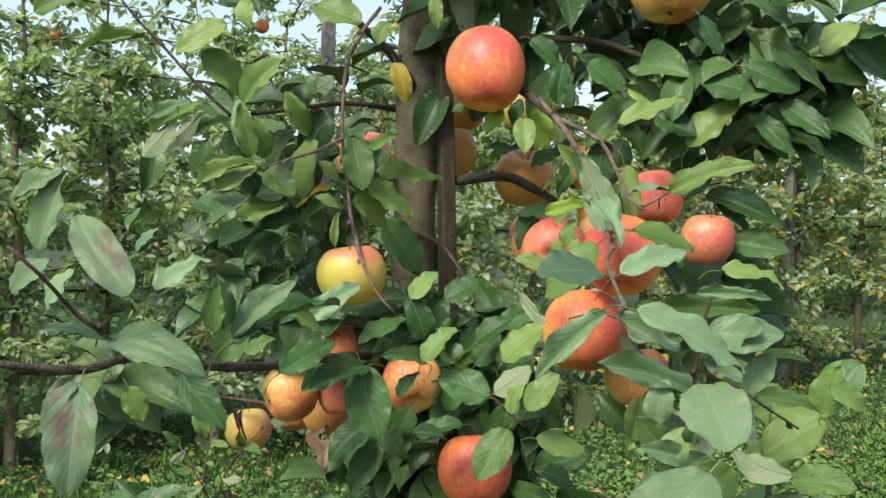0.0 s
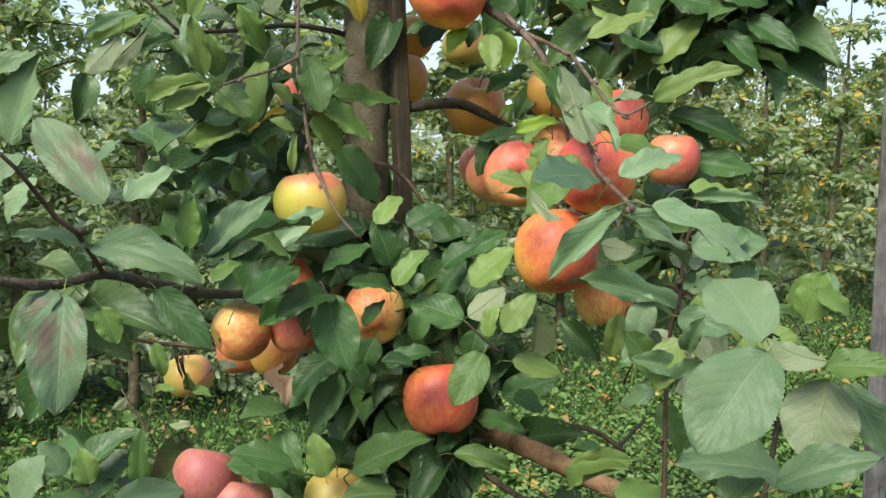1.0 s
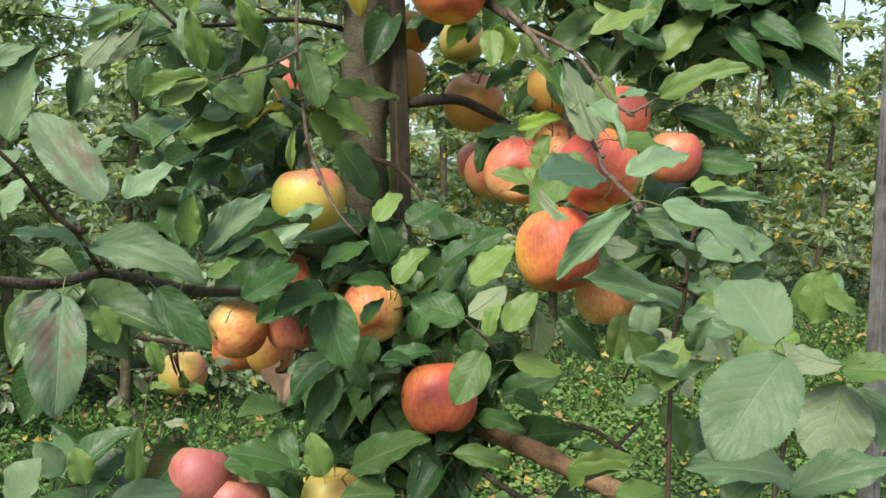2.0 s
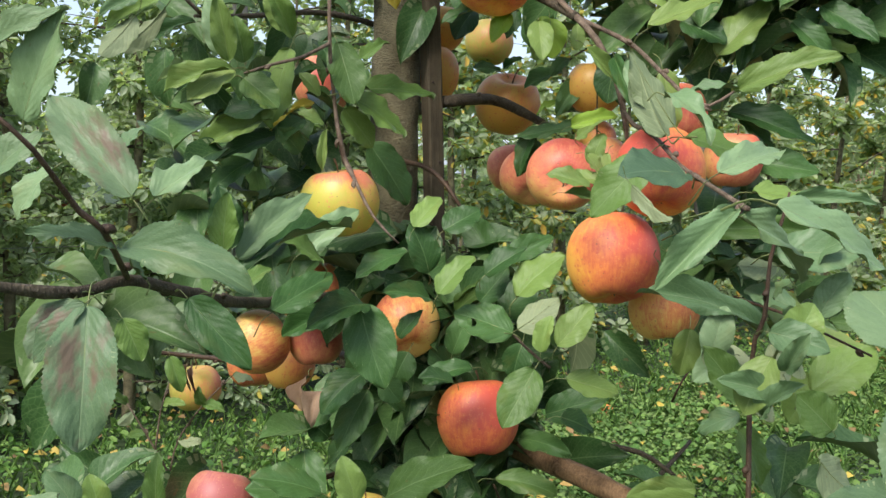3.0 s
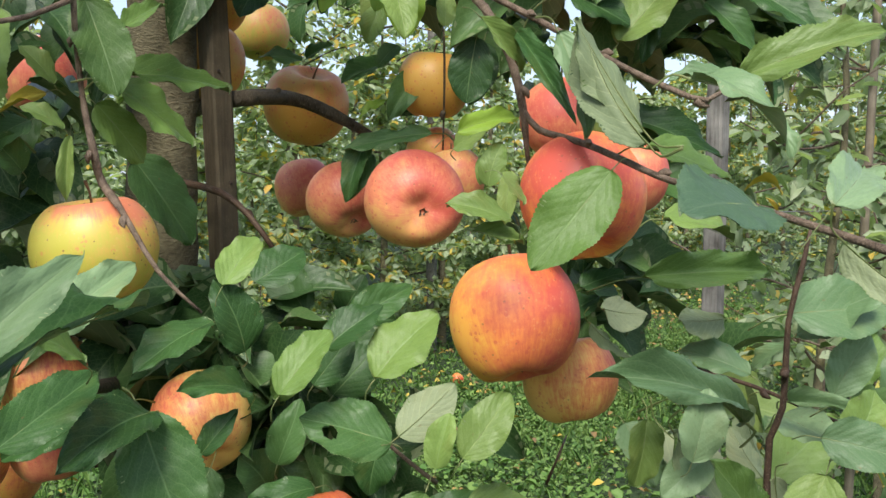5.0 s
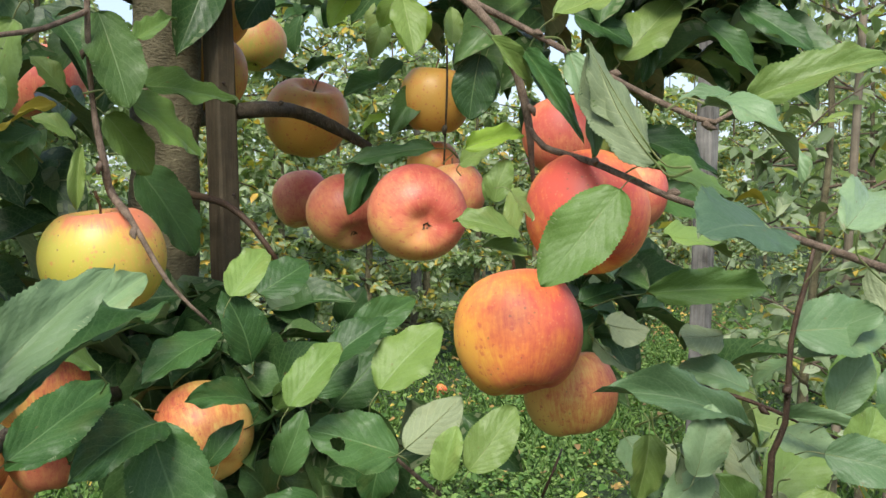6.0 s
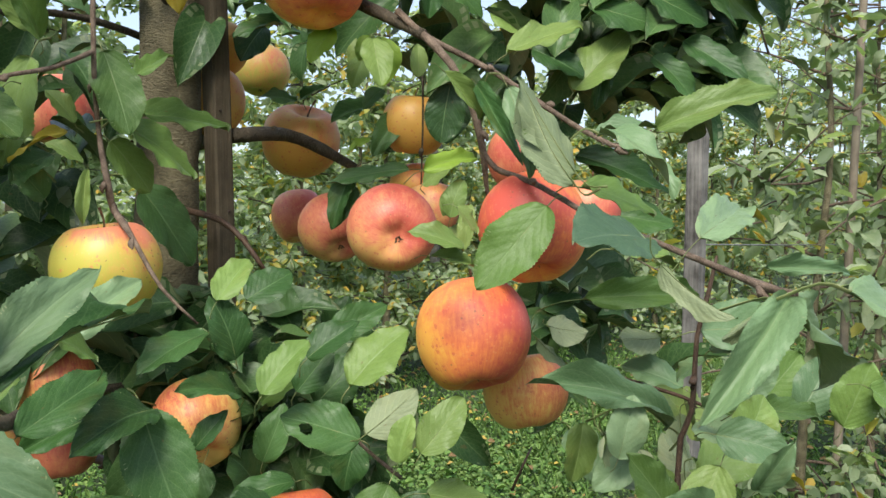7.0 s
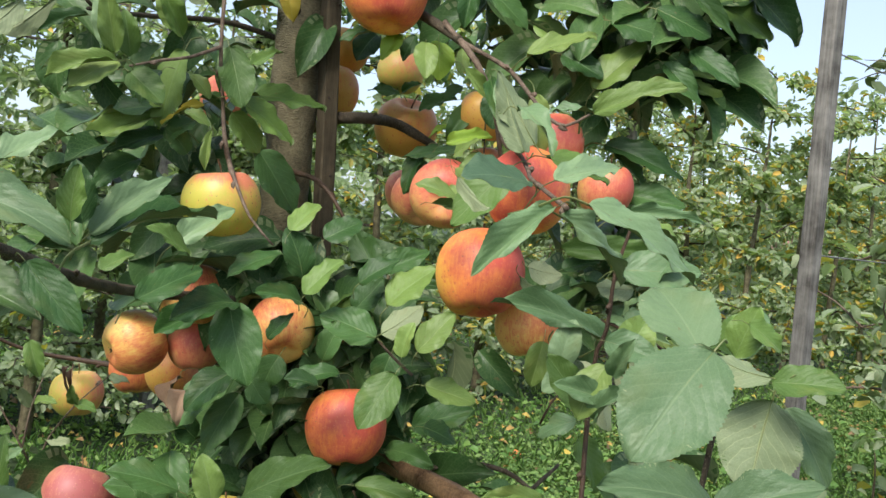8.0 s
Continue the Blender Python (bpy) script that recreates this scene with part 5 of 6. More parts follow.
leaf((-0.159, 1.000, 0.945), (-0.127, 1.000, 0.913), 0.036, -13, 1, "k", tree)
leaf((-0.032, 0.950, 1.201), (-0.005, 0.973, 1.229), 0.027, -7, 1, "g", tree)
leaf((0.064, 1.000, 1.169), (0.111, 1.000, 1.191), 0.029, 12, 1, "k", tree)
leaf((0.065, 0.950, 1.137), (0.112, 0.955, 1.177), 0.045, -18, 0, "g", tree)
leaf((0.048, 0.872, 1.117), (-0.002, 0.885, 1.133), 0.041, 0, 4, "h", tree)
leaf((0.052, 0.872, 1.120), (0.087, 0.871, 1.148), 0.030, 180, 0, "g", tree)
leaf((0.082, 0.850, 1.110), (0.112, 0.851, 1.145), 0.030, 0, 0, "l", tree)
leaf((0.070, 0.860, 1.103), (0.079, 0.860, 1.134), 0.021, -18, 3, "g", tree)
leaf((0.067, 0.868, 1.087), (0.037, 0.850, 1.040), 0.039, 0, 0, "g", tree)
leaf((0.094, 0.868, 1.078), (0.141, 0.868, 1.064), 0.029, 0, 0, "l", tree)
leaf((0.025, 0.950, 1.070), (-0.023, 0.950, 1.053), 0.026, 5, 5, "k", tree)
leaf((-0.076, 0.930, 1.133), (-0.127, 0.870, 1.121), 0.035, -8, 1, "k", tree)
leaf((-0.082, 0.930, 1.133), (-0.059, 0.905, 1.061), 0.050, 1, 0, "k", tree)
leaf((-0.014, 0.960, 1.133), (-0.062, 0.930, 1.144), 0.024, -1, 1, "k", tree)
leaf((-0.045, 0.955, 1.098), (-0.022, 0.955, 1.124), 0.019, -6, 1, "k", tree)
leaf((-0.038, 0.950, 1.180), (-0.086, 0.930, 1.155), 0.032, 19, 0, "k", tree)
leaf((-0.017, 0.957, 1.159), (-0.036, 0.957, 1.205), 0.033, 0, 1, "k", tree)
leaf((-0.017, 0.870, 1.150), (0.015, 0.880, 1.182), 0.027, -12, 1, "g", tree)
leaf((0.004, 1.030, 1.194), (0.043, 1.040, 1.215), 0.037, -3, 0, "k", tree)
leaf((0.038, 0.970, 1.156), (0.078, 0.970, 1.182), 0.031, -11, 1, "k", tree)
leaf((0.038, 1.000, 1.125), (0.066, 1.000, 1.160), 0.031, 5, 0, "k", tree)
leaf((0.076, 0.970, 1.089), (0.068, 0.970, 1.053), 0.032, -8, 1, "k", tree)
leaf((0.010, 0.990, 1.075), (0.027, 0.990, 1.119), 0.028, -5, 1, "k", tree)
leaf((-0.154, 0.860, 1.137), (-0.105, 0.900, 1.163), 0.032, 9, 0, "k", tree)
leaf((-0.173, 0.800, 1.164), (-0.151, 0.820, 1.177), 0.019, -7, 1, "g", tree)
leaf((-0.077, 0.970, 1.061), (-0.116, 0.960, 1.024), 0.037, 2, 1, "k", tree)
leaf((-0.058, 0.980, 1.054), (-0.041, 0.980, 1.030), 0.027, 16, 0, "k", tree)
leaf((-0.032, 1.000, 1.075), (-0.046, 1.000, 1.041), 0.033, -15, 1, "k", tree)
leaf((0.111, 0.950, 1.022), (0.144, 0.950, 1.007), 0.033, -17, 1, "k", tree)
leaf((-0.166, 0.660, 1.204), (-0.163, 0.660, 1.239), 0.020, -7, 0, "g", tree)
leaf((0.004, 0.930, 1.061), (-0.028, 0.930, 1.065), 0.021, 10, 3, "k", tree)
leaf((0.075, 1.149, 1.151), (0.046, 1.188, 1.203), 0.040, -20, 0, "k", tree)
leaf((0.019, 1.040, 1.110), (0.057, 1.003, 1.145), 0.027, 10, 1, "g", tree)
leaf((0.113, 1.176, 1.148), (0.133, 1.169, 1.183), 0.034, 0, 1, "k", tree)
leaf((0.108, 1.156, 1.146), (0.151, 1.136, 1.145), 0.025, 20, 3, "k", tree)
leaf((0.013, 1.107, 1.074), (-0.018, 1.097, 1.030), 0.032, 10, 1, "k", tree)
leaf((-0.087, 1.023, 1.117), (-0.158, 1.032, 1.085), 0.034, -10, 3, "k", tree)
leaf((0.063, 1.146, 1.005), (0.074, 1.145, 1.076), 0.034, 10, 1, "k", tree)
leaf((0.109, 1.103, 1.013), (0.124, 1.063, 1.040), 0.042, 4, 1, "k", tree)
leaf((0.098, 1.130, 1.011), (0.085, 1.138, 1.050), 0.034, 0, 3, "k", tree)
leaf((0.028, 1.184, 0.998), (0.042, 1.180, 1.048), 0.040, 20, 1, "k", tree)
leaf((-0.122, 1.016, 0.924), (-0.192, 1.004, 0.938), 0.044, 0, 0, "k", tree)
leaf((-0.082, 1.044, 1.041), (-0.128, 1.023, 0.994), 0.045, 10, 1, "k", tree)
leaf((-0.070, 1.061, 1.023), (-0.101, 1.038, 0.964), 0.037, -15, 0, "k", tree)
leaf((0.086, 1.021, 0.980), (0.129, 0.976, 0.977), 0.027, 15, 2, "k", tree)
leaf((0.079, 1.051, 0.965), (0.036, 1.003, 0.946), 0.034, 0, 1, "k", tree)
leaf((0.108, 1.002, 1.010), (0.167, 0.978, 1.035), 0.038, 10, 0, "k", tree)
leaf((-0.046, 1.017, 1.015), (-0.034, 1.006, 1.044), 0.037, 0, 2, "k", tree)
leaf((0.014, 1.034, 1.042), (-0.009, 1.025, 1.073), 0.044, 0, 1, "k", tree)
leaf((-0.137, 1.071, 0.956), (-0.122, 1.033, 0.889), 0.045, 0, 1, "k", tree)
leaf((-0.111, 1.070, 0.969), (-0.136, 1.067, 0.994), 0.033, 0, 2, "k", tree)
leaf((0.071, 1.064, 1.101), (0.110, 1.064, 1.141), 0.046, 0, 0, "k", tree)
leaf((-0.117, 1.026, 1.030), (-0.128, 1.004, 1.001), 0.025, 0, 0, "d", tree)
leaf((-0.095, 1.192, 1.119), (-0.068, 1.147, 1.118), 0.018, 0, 0, "y", tree)

# leaves close by on the reaching limb
leaf((-0.224, 0.500, 1.271), (-0.204, 0.490, 1.315), 0.024, 9, 0, "b", tree)
leaf((-0.238, 0.500, 1.296), (-0.202, 0.490, 1.314), 0.015, 8, 1, "n", tree)
leaf((-0.238, 0.500, 1.247), (-0.215, 0.500, 1.266), 0.018, 8, 1, "n", tree)
leaf((-0.199, 0.577, 1.238), (-0.245, 0.605, 1.289), 0.032, 0, 0, "r", tree)
leaf((-0.237, 0.700, 1.261), (-0.219, 0.700, 1.278), 0.015, -12, 0, "b", tree)
leaf((-0.200, 0.630, 1.236), (-0.169, 0.670, 1.256), 0.024, -7, 1, "b", tree)
leaf((-0.167, 0.700, 1.202), (-0.174, 0.700, 1.243), 0.023, 5, 0, "k", tree)
leaf((-0.113, 0.860, 1.176), (-0.148, 0.840, 1.199), 0.021, 9, 1, "g", tree)
leaf((-0.132, 0.900, 1.183), (-0.083, 0.930, 1.218), 0.028, 14, 1, "b", tree)
leaf((-0.194, 0.530, 1.217), (-0.134, 0.515, 1.199), 0.028, 0, 5, "n", tree)
leaf((-0.196, 0.530, 1.217), (-0.231, 0.520, 1.224), 0.012, 10, 1, "n", tree)
leaf((-0.200, 0.500, 1.196), (-0.199, 0.480, 1.140), 0.032, -11, 1, "r", tree)
leaf((-0.201, 0.500, 1.197), (-0.222, 0.500, 1.172), 0.018, 2, 0, "r", tree)
leaf((-0.189, 0.680, 1.171), (-0.210, 0.680, 1.136), 0.020, 6, 1, "b", tree)
leaf((-0.222, 0.640, 1.166), (-0.210, 0.640, 1.155), 0.012, 0, 0, "l", tree)
leaf((-0.243, 0.900, 1.093), (-0.233, 0.900, 1.061), 0.018, -12, 1, "g", tree)
leaf((-0.223, 0.560, 1.190), (-0.240, 0.550, 1.163), 0.021, -1, 1, "r", tree)
leaf((-0.215, 0.620, 1.171), (-0.205, 0.620, 1.147), 0.019, -16, 0, "g", tree)
leaf((-0.198, 0.600, 1.195), (-0.216, 0.580, 1.210), 0.016, 17, 1, "n", tree)
leaf((-0.243, 0.600, 1.252), (-0.262, 0.600, 1.225), 0.023, 14, 1, "b", tree)
leaf((-0.246, 0.850, 0.972), (-0.243, 0.850, 1.025), 0.022, 1, 1, "g", tree)
leaf((-0.263, 0.600, 1.050), (-0.243, 0.600, 1.081), 0.032, -7, 1, "n", tree)
leaf((-0.243, 0.750, 0.994), (-0.188, 0.750, 1.002), 0.030, 16, 1, "n", tree)
leaf((-0.265, 0.700, 1.035), (-0.282, 0.700, 1.060), 0.022, 2, 0, "b", tree)
leaf((-0.276, 0.800, 0.993), (-0.284, 0.800, 1.024), 0.024, 15, 1, "g", tree)
leaf((-0.163, 0.704, 1.196), (-0.117, 0.735, 1.237), 0.024, 12, 1, "n", tree)
leaf((-0.162, 0.704, 1.192), (-0.090, 0.800, 1.211), 0.034, -10, 1, "k", tree)
leaf((-0.181, 0.627, 1.181), (-0.145, 0.612, 1.144), 0.025, 5, 0, "k", tree)

# leaves of the upper twigs; lime ones carry the backlight in their colour
leaf((-0.299, 0.909, 1.461), (-0.360, 0.888, 1.441), 0.020, -15, 3, "g", tree)
leaf((-0.227, 0.940, 1.482), (-0.275, 0.928, 1.448), 0.036, -14, 0, "l", tree)
leaf((-0.253, 0.948, 1.455), (-0.209, 0.966, 1.409), 0.037, 10, 1, "g", tree)
leaf((-0.171, 0.968, 1.451), (-0.215, 0.956, 1.399), 0.036, -4, 3, "g", tree)
leaf((-0.245, 0.926, 1.399), (-0.295, 0.904, 1.363), 0.023, -10, 1, "g", tree)
leaf((-0.251, 0.935, 1.390), (-0.293, 0.923, 1.349), 0.021, 170, 1, "g", tree)
leaf((-0.196, 0.923, 1.345), (-0.204, 0.906, 1.398), 0.024, 0, 4, "l", tree)
leaf((-0.184, 0.933, 1.345), (-0.191, 0.925, 1.384), 0.025, 0, 1, "g", tree)
leaf((-0.144, 0.954, 1.371), (-0.165, 0.936, 1.414), 0.023, -10, 3, "g", tree)
leaf((-0.192, 0.913, 1.338), (-0.247, 0.902, 1.315), 0.023, -8, 3, "l", tree)
leaf((-0.192, 0.923, 1.338), (-0.227, 0.901, 1.308), 0.033, -4, 4, "l", tree)
leaf((-0.187, 0.953, 1.334), (-0.155, 0.942, 1.307), 0.035, 0, 1, "g", tree)
leaf((-0.060, 1.059, 1.465), (-0.046, 1.057, 1.417), 0.026, 0, 4, "y", tree)
leaf((-0.014, 0.961, 1.521), (-0.011, 0.960, 1.485), 0.018, 0, 1, "l", tree)
leaf((-0.064, 1.011, 1.501), (-0.076, 1.002, 1.474), 0.025, 0, 3, "l", tree)
leaf((-0.138, 0.961, 1.507), (-0.089, 0.946, 1.487), 0.047, 4, 4, "l", tree)
leaf((-0.192, 0.860, 1.489), (-0.185, 0.853, 1.463), 0.021, 10, 1, "g", tree)
leaf((-0.365, 0.809, 1.463), (-0.320, 0.809, 1.477), 0.025, 18, 1, "g", tree)
leaf((-0.158, 1.108, 1.437), (-0.136, 1.101, 1.453), 0.027, 194, 0, "l", tree)
leaf((0.224, 0.976, 1.402), (0.262, 0.955, 1.379), 0.037, 4, 0, "k", tree)
leaf((0.265, 0.958, 1.438), (0.317, 0.937, 1.423), 0.044, 8, 4, "k", tree)
leaf((0.305, 0.938, 1.450), (0.354, 0.917, 1.424), 0.043, 8, 4, "k", tree)
leaf((0.329, 0.929, 1.471), (0.376, 0.907, 1.420), 0.020, 20, 1, "k", tree)
leaf((0.368, 0.939, 1.465), (0.429, 0.937, 1.433), 0.047, 12, 0, "g", tree)
leaf((0.404, 0.910, 1.490), (0.370, 0.908, 1.458), 0.034, 0, 1, "l", tree)
leaf((0.396, 0.909, 1.474), (0.441, 0.910, 1.481), 0.022, 8, 3, "k", tree)
leaf((0.300, 0.911, 1.514), (0.341, 0.910, 1.486), 0.029, 12, 1, "k", tree)
leaf((0.244, 0.890, 1.490), (0.264, 0.888, 1.453), 0.023, 0, 4, "k", tree)
leaf((0.199, 1.008, 1.438), (0.243, 1.007, 1.414), 0.039, 8, 1, "g", tree)
leaf((0.155, 1.009, 1.462), (0.193, 1.007, 1.429), 0.037, 0, 0, "k", tree)
leaf((0.119, 0.928, 1.448), (0.112, 0.926, 1.405), 0.024, 0, 3, "k", tree)
leaf((0.092, 1.010, 1.486), (0.124, 1.008, 1.455), 0.031, 0, 1, "k", tree)
leaf((0.291, 1.012, 1.320), (0.371, 0.981, 1.286), 0.034, 10, 1, "k", tree)
leaf((0.301, 1.011, 1.312), (0.335, 1.004, 1.277), 0.027, 0, 3, "k", tree)
leaf((0.316, 1.005, 1.269), (0.374, 0.978, 1.259), 0.037, 20, 1, "k", tree)
leaf((0.306, 1.065, 1.357), (0.269, 1.053, 1.311), 0.046, 0, 0, "k", tree)
leaf((0.292, 0.969, 1.401), (0.280, 0.966, 1.354), 0.021, 0, 3, "k", tree)
leaf((0.336, 0.966, 1.413), (0.371, 0.960, 1.381), 0.030, 8, 1, "k", tree)
leaf((0.348, 0.964, 1.402), (0.412, 0.956, 1.385), 0.024, 14, 1, "g", tree)
leaf((0.354, 0.962, 1.384), (0.395, 0.955, 1.361), 0.021, 10, 3, "g", tree)
leaf((0.319, 0.942, 1.399), (0.353, 0.923, 1.358), 0.026, 16, 1, "k", tree)
leaf((0.342, 0.932, 1.412), (0.376, 0.892, 1.375), 0.029, 20, 0, "k", tree)
leaf((0.329, 0.958, 1.377), (0.356, 0.944, 1.356), 0.016, 20, 3, "g", tree)
leaf((-0.076, 1.173, 1.123), (-0.098, 1.156, 1.137), 0.020, -8, 0, "y", tree)
leaf((-0.043, 1.168, 1.111), (-0.070, 1.151, 1.118), 0.020, -4, 1, "y", tree)
leaf((-0.133, 1.078, 1.034), (-0.122, 1.053, 0.997), 0.022, 30, 1, "d", tree)
leaf((-0.311, 1.433, 0.974), (-0.302, 1.408, 0.928), 0.006, 0, 0, "d", tree)
leaf((-0.319, 1.434, 0.972), (-0.312, 1.410, 0.938), 0.005, 0, 1, "d", tree)
leaf((-0.163, 1.256, 1.288), (-0.220, 1.241, 1.282), 0.030, -4, 0, "y", tree)

# a pale thin sucker by the limb
tube("twig", [(-0.307, 1.276, 0.804), (-0.312, 1.252, 0.867), (-0.325, 1.237, 0.907), (-0.355, 1.225, 0.968)], [0.0018, 0.0016, 0.0014, 0.0009], TWIG_BARK, tree, "", buds=11)
tube("twig", [(-0.312, 1.252, 0.867), (-0.301, 1.255, 0.913), (-0.267, 1.236, 0.963), (-0.230, 1.236, 1.001)], [0.0014, 0.0011, 0.0009, 0.0007], TWIG_BARK, tree, "", buds=11)
tube("twig", [(-0.325, 1.237, 0.907), (-0.319, 1.241, 0.955), (-0.308, 1.243, 0.993)], [0.0014, 0.0009, 0.0007], TWIG_BARK, tree, "", buds=11)
leaf((-0.360, 1.245, 0.963), (-0.380, 1.229, 0.982), 0.016, 0, 2, "g", tree)
leaf((-0.352, 1.244, 0.955), (-0.366, 1.224, 0.942), 0.016, 170, 3, "g", tree)
leaf((-0.338, 1.240, 0.929), (-0.355, 1.221, 0.927), 0.016, 0, 0, "g", tree)
leaf((-0.308, 1.243, 0.993), (-0.293, 1.224, 1.019), 0.016, 198, 4, "b", tree)
leaf((-0.315, 1.241, 0.963), (-0.285, 1.218, 0.968), 0.016, 0, 1, "l", tree)
leaf((-0.297, 1.235, 0.919), (-0.267, 1.213, 0.928), 0.016, 174, 2, "g", tree)
leaf((-0.267, 1.236, 0.963), (-0.238, 1.213, 0.961), 0.016, 0, 2, "g", tree)
leaf((-0.267, 1.236, 0.963), (-0.271, 1.219, 0.990), 0.016, 0, 6, "l", tree)
leaf((-0.230, 1.236, 1.001), (-0.205, 1.213, 0.998), 0.016, 170, 6, "b", tree)
leaf((-0.325, 1.237, 0.907), (-0.340, 1.217, 0.895), 0.016, 0, 1, "b", tree)
leaf((-0.308, 1.232, 0.874), (-0.278, 1.210, 0.888), 0.016, 174, 5, "l", tree)
leaf((-0.319, 1.241, 0.955), (-0.329, 1.224, 0.982), 0.016, 170, 0, "l", tree)

# inner foliage, with unseen overhead sprays added for shade
SPRAYS = []
SPRAYS.append(([(0.227, 1.132, 1.449), (0.269, 1.175, 1.415), (0.311, 1.168, 1.387)], 19, 0.075))
SPRAYS.append(([(0.190, 1.164, 1.565), (0.305, 1.162, 1.532), (0.397, 1.061, 1.508)], 38, 0.075))
SPRAYS.append(([(0.129, 1.265, 1.579), (0.215, 1.315, 1.584), (0.361, 1.315, 1.595)], 25, 0.075))
SPRAYS.append(([(0.119, 1.998, 1.653), (0.213, 1.965, 1.624), (0.326, 1.872, 1.556)], 19, 0.075))
SPRAYS.append(([(0.003, 1.115, 1.591), (0.146, 1.166, 1.607), (0.345, 1.115, 1.599)], 64, 0.085))
SPRAYS.append(([(-0.308, 1.013, 1.545), (-0.202, 1.114, 1.566), (-0.068, 1.164, 1.574)], 5, 0.070))
SPRAYS.append(([(-0.180, 1.261, 1.502), (-0.138, 1.310, 1.487), (-0.117, 1.359, 1.453)], 4, 0.070))
SPRAYS.append(([(-0.274, 1.269, 1.305), (-0.191, 1.306, 1.254), (-0.104, 1.240, 1.180)], 17, 0.070))
SPRAYS.append(([(-0.102, 1.188, 1.162), (-0.003, 1.145, 1.131), (0.105, 1.162, 1.100)], 41, 0.085))
SPRAYS.append(([(-0.031, 1.137, 1.020), (0.009, 1.112, 1.004), (0.080, 1.126, 1.021)], 32, 0.085))
SPRAYS.append(([(-0.100, 1.115, 0.928), (-0.004, 1.105, 0.922), (0.105, 1.097, 0.944)], 35, 0.085))
SPRAYS.append(([(0.311, 1.154, 1.237), (0.368, 1.147, 1.224), (0.336, 1.095, 1.178)], 15, 0.085))
SPRAYS.append(([(0.166, 1.105, 1.094), (0.255, 1.102, 1.156), (0.318, 1.041, 1.116)], 5, 0.070))
SPRAYS.append(([(0.257, 0.990, 1.049), (0.293, 0.885, 1.037), (0.329, 0.780, 1.033)], 3, 0.070))
SPRAYS.append(([(0.224, 0.932, 0.930), (0.274, 0.830, 0.966), (0.302, 0.679, 1.010)], 5, 0.075))
SPRAYS.append(([(-0.263, 1.153, 1.152), (-0.195, 1.148, 1.173), (-0.127, 1.139, 1.146)], 16, 0.080))
SPRAYS.append(([(-0.368, 1.040, 0.919), (-0.267, 1.079, 0.897), (-0.150, 1.066, 0.891)], 20, 0.085))
SPRAYS.append(([(-0.004, 1.098, 0.847), (0.123, 1.036, 0.855), (0.239, 0.975, 0.869)], 17, 0.075))
SPRAYS.append(([(0.337, 1.040, 1.486), (0.366, 0.984, 1.465), (0.402, 0.977, 1.450)], 12, 0.075))
SPRAYS.append(([(0.283, 1.151, 1.173), (0.323, 1.096, 1.171), (0.351, 1.043, 1.175)], 12, 0.080))
SPRAYS.append(([(-0.334, 1.152, 1.318), (-0.265, 1.199, 1.253), (-0.167, 1.198, 1.233)], 16, 0.070))
SPRAYS.append(([(0.294, 0.986, 1.447), (0.339, 0.967, 1.438), (0.383, 0.969, 1.433)], 20, 0.075))
SPRAYS.append(([(0.320, 1.043, 1.478), (0.362, 1.015, 1.459), (0.384, 0.980, 1.455)], 17, 0.075))
SPRAYS.append(([(-0.272, 0.675, 1.211), (-0.262, 0.708, 1.150), (-0.300, 0.749, 1.109)], 10, 0.070))
SPRAYS.append(([(-0.256, 1.071, 1.366), (-0.188, 1.119, 1.411), (-0.154, 1.159, 1.337)], 9, 0.070))
# high sprays out of view, added to shade the trunk and apples
SPRAYS.append(([(-0.600, 1.000, 1.800), (-0.200, 1.100, 1.800), (0.100, 1.100, 1.800)], 25, 0.085))
SPRAYS.append(([(0.000, 1.000, 1.750), (0.300, 1.050, 1.720), (0.600, 1.100, 1.700)], 60, 0.085))
SPRAYS.append(([(-0.400, 0.800, 1.950), (0.000, 0.850, 2.000), (0.400, 0.900, 1.950)], 60, 0.085))
SPRAYS.append(([(0.010, 1.180, 1.510), (0.050, 1.160, 1.530), (0.100, 1.140, 1.540)], 10, 0.075))
# another unseen high spray, added to block light from above
SPRAYS.append(([(-0.300, 1.100, 2.200), (0.000, 1.150, 2.300), (0.300, 1.100, 2.200)], 60, 0.085))
SPRAYS.append(([(-0.070, 1.160, 1.160), (-0.010, 1.100, 1.120), (0.090, 1.080, 1.060)], 62, 0.075))
SPRAYS.append(([(-0.070, 1.140, 1.000), (-0.010, 1.120, 0.960), (0.080, 1.120, 1.000)], 62, 0.075))
SPRAYS.append(([(0.180, 1.060, 1.430), (0.290, 1.020, 1.420), (0.400, 1.000, 1.440)], 36, 0.075))
SPRAYS.append(([(-0.220, 1.120, 1.260), (-0.160, 1.160, 1.330), (-0.120, 1.180, 1.420)], 26, 0.070))
SPRAYS.append(([(0.230, 1.000, 1.200), (0.290, 0.980, 1.140), (0.330, 0.950, 1.080)], 5, 0.070))
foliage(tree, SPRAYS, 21)


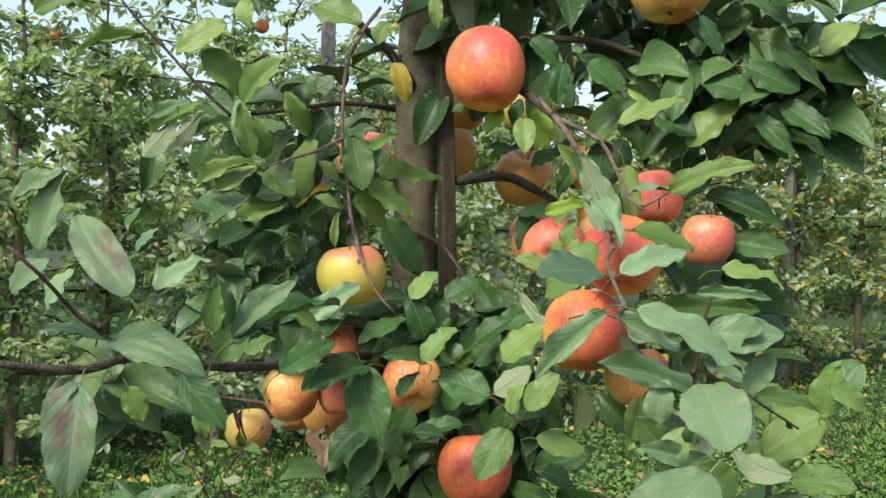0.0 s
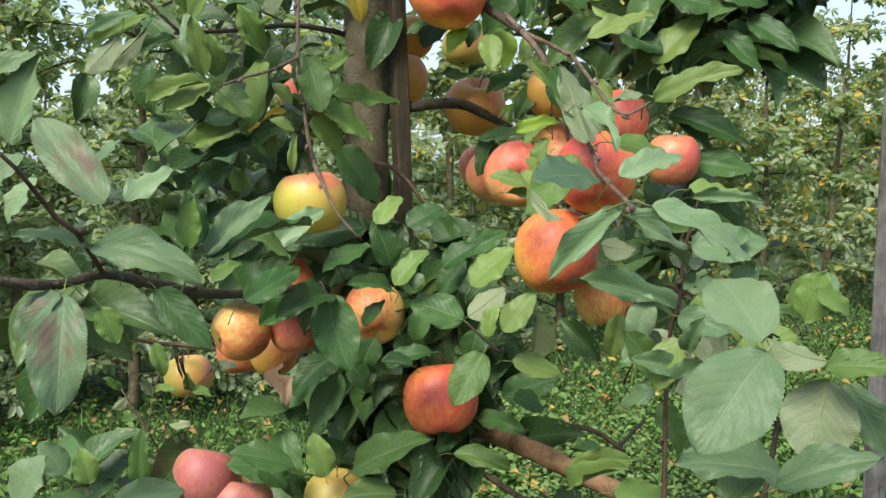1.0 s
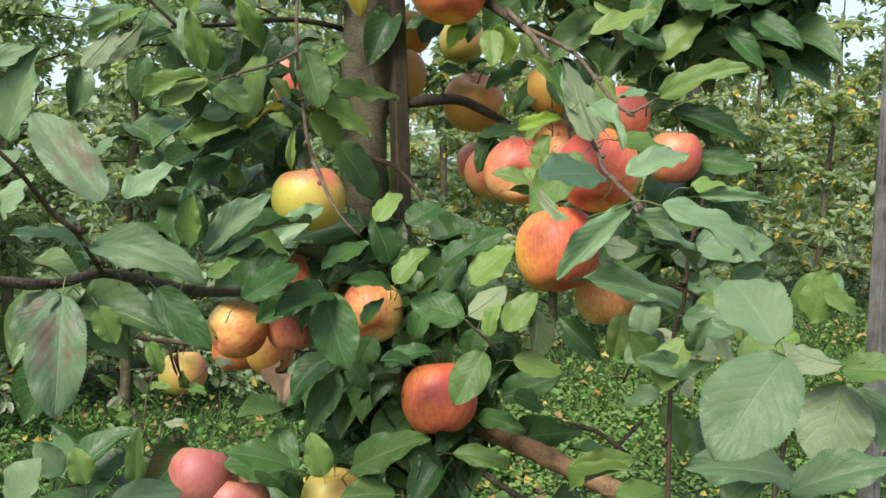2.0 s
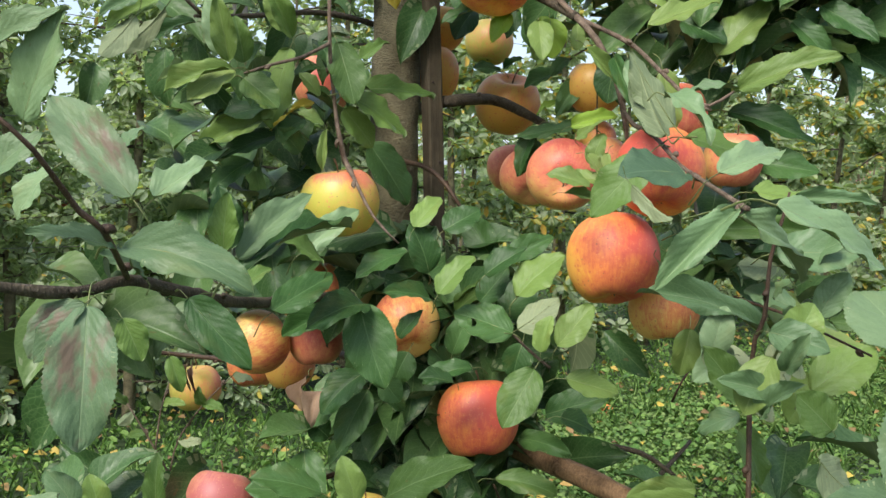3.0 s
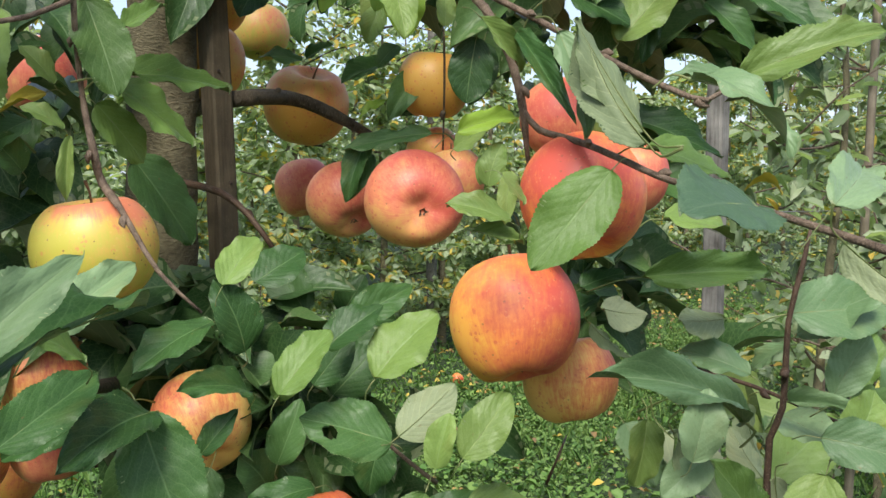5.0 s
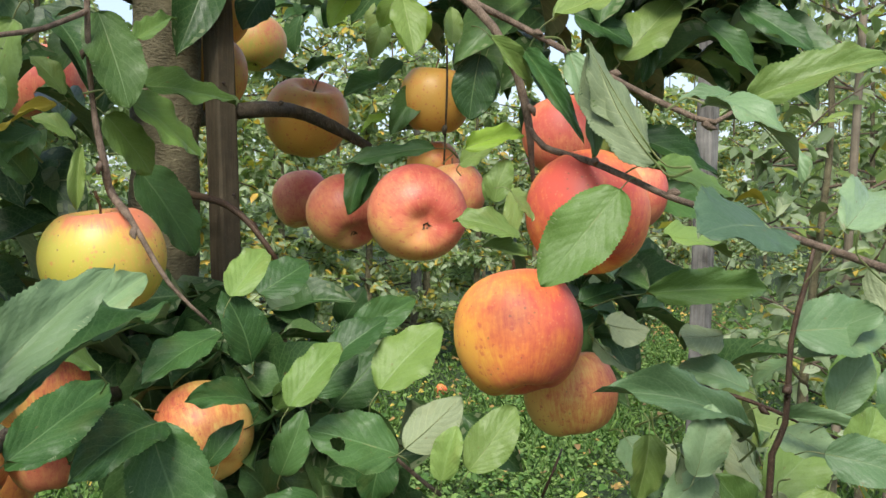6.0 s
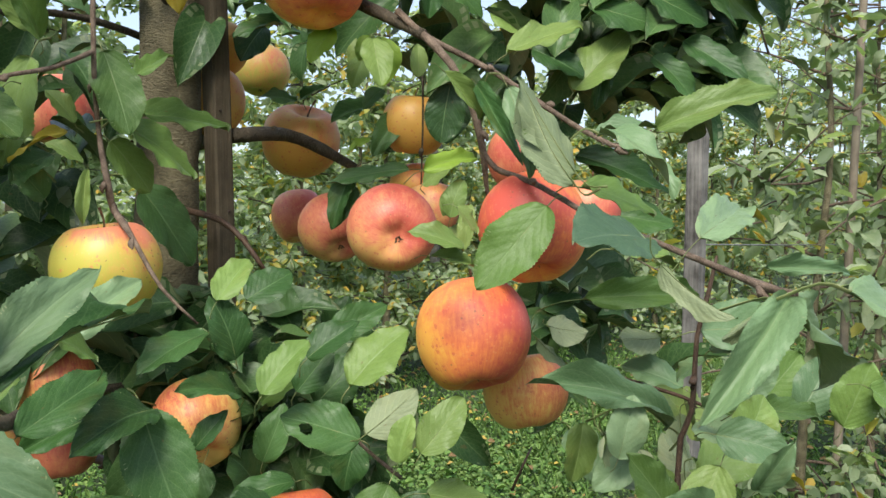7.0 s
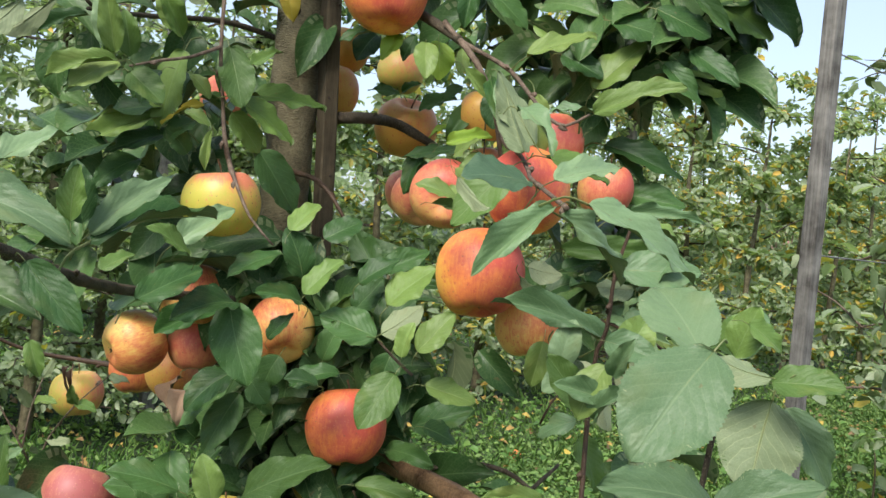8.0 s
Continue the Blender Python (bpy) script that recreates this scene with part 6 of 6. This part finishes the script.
# ---- the stake beside the trunk ----
def stake():
    bm = bmesh.new()
    rng = random.Random(8)
    foot, top = Vector((0.053, 1.135, -0.05)), Vector((-0.014, 1.168, 1.75))
    rings = []
    for k in range(19):
        c = foot.lerp(top, k / 18)
        ring = []
        for x, y in ((-0.0075, -0.0105), (0.0075, -0.0105), (0.009, -0.009), (0.009, 0.009), (0.0075, 0.0105), (-0.0075, 0.0105), (-0.009, 0.009), (-0.009, -0.009)):
            q = Matrix.Rotation(radians(22), 3, "Z") @ Vector((x, y, 0))
            ring.append(bm.verts.new(c + q + Vector((rng.uniform(-1, 1), rng.uniform(-1, 1), 0)) * 0.0007))
        rings.append(ring)
    for a, b in zip(rings, rings[1:]):
        for k in range(8):
            bm.faces.new((a[k], a[(k + 1) % 8], b[(k + 1) % 8], b[k]))
    bm.faces.new(rings[0][::-1])
    bm.faces.new(rings[-1])
    ob = tagged(new("stake", finish(bm, "stake", STAKE_WOOD, False)), "dark weathered square wooden stake beside the trunk", "stake")
    for k, (u, s) in enumerate(((0.6, 0.3), (0.66, -0.3), (0.73, 0.2), (0.78, -0.25), (0.84, 0.35), (0.9, 0.0))):
        bm = bmesh.new()
        bmesh.ops.create_cone(bm, cap_ends=True, segments=8, radius1=0.0016, radius2=0.0011, depth=0.003, matrix=Matrix.Translation(foot.lerp(top, u)) @ Matrix.Rotation(radians(22), 4, "Z") @ Matrix.Translation((s * 0.014, -0.0112, 0)) @ Matrix.Rotation(radians(90), 4, "X"))
        part("nail", bm, NAIL, ob)
    return ob


stake()

# ---- apples on the tree: centre, size, skin, where the stem points, turn of the cheek, form ----
BLUSHED = "ripe apple with orange-red blush and fine streaks"
apple((0.143, 0.905, 1.178), 0.086, "red", (0.12, 0.42, 1), "large ripe apple, glowing orange with a red cheek", 60, 0)
apple((0.204, 0.935, 1.128), 0.068, "orange", (-0.1, 0.1, 1), "smaller orange striped apple hanging below a large one", 55, 1)
apple((0.128, 1.038, 1.252), 0.077, "pink", (0.15, 0.93, 0.3), "ripe apple showing its calyx, orange-red", 0, 1)
apple((0.172, 0.872, 1.256), 0.077, "red", (0.1, 0.4, 1), "red apple half hidden behind a leaf", -45, 0)
apple((0.232, 1.0, 1.314), 0.062, "pink", (0, 0.2, 1), "red apple under the forked twig", -20, 0)
apple((0.286, 0.985, 1.270), 0.060, "pink", (0.1, -0.1, 1), BLUSHED, 60, 0)
apple((0.042, 0.987, 1.447), 0.088, "red", (-0.15, 0.5, 1), "tall red apple hanging high beside the stake", 10, 2)
apple((0.238, 0.985, 1.545), 0.094, "orange", (0.05, 0.1, 1), "large orange apple hanging high in the tree", 60, 1)
apple((-0.100, 1.004, 1.221), 0.078, "yellow", (-0.1, -0.15, 1), "yellow apple with a faint blush below a knobbed twig", 60, 1)
apple((-0.127, 1.44, 1.375), 0.086, "pink", (0.1, 0, 1), BLUSHED, 10, 0)
apple((0.004, 1.25, 1.374), 0.078, "ochre", (0, 0, 1), "dull ochre apple behind the stake", 180, 0)
apple((0.025, 1.3, 1.437), 0.062, "ochre", (0.1, 0.1, 1), "yellow-ochre apple half behind the stake", 160, 0)
apple((0.137, 1.617, 1.466), 0.080, "olive", (0.1, 0.1, 1), "olive-yellow apple with a red cheek", 28, 1)
apple((0.112, 1.29, 1.342), 0.086, "ochre", (0.15, -0.45, 1), "ochre apple hanging behind the dark limb", 150, 1)
apple((0.133, 1.38, 1.26), 0.066, "pink", (0, 0.3, 1), "dull orange apple in the shade", 40, 0)
apple((0.127, 1.21, 1.249), 0.072, "pink", (-0.1, 0.7, 0.7), "orange-red apple touching its neighbour", 40, 1)
apple((0.186, 1.14, 1.351), 0.064, "ochre", (0, 0, 1), "ochre-yellow apple behind dark leaves", 160, 0)
apple((0.195, 1.16, 1.292), 0.05, "ochre", (0, 0.3, 1), "small ochre apple in the shade", 100, 0)
apple((0.188, 1.1, 1.268), 0.055, "pink", (0, 0.3, 1), "small orange apple beside the calyx apple", 100, 0)
apple((0.042, 1.022, 1.001), 0.086, "red", (0.05, 0.3, 1), "round orange-red apple low by the trunk", 26, 0)
apple((-0.195, 1.169, 1.053), 0.076, "orange", (0.85, 0.35, 0.3), "ochre apple with a pink cheek in a cluster", 60, 1)
apple((-0.134, 1.13, 1.118), 0.078, "orange", (0, 0.2, 1), "orange apple at the top of the cluster", 30, 1)
apple((-0.128, 1.188, 1.052), 0.066, "pink", (0, 0.1, 1), "pinkish apple in the cluster", 10, 0)
apple((-0.222, 1.4, 0.98), 0.074, "ochre", (0, 0.2, 1), "ochre apple behind the cluster", 10, 0)
apple((-0.168, 1.33, 0.992), 0.07, "ochre", (0, 0.2, 1), "ochre apple at the bottom of the cluster", 120, 0)
apple((-0.322, 1.519, 0.916), 0.08, "olive", (0, 0, 1), "olive-yellow apple with a dry stem on a low limb", 100, 1)
apple((-0.032, 1.04, 1.096), 0.070, "orange", (-0.15, 0.75, 0.7), "orange apple half covered by a leaf, calyx out", -40, 0)
apple((-0.220, 1.03, 0.916), 0.072, "dull", (0.1, 0.3, 1), "dull pink-red apple on a low limb", 10, 1)
apple((-0.182, 1.03, 0.883), 0.076, "dull", (0.1, 0, 1), "dull pink-red apple on a low limb", 10, 1)
apple((-0.076, 1.0, 0.897), 0.07, "olive", (0.1, 0, 1), "yellow apple low by the trunk", 60, 0)
apple((0.025, 1.09, 0.93), 0.07, "olive", (0.1, 0, 1), "greenish yellow apple low by the trunk", 120, 0)

# ---- windfalls ----
for x, y, size in ((2.3, 5.7, 0.08), (2.75, 5.2, 0.075), (1.25, 4.6, 0.07)):
    apple((x, y, ground_height(x, y) + size * 0.42), size, "red", (0.5, -0.3, 0.6), "fallen red apple lying among the herbs", 30, 0)
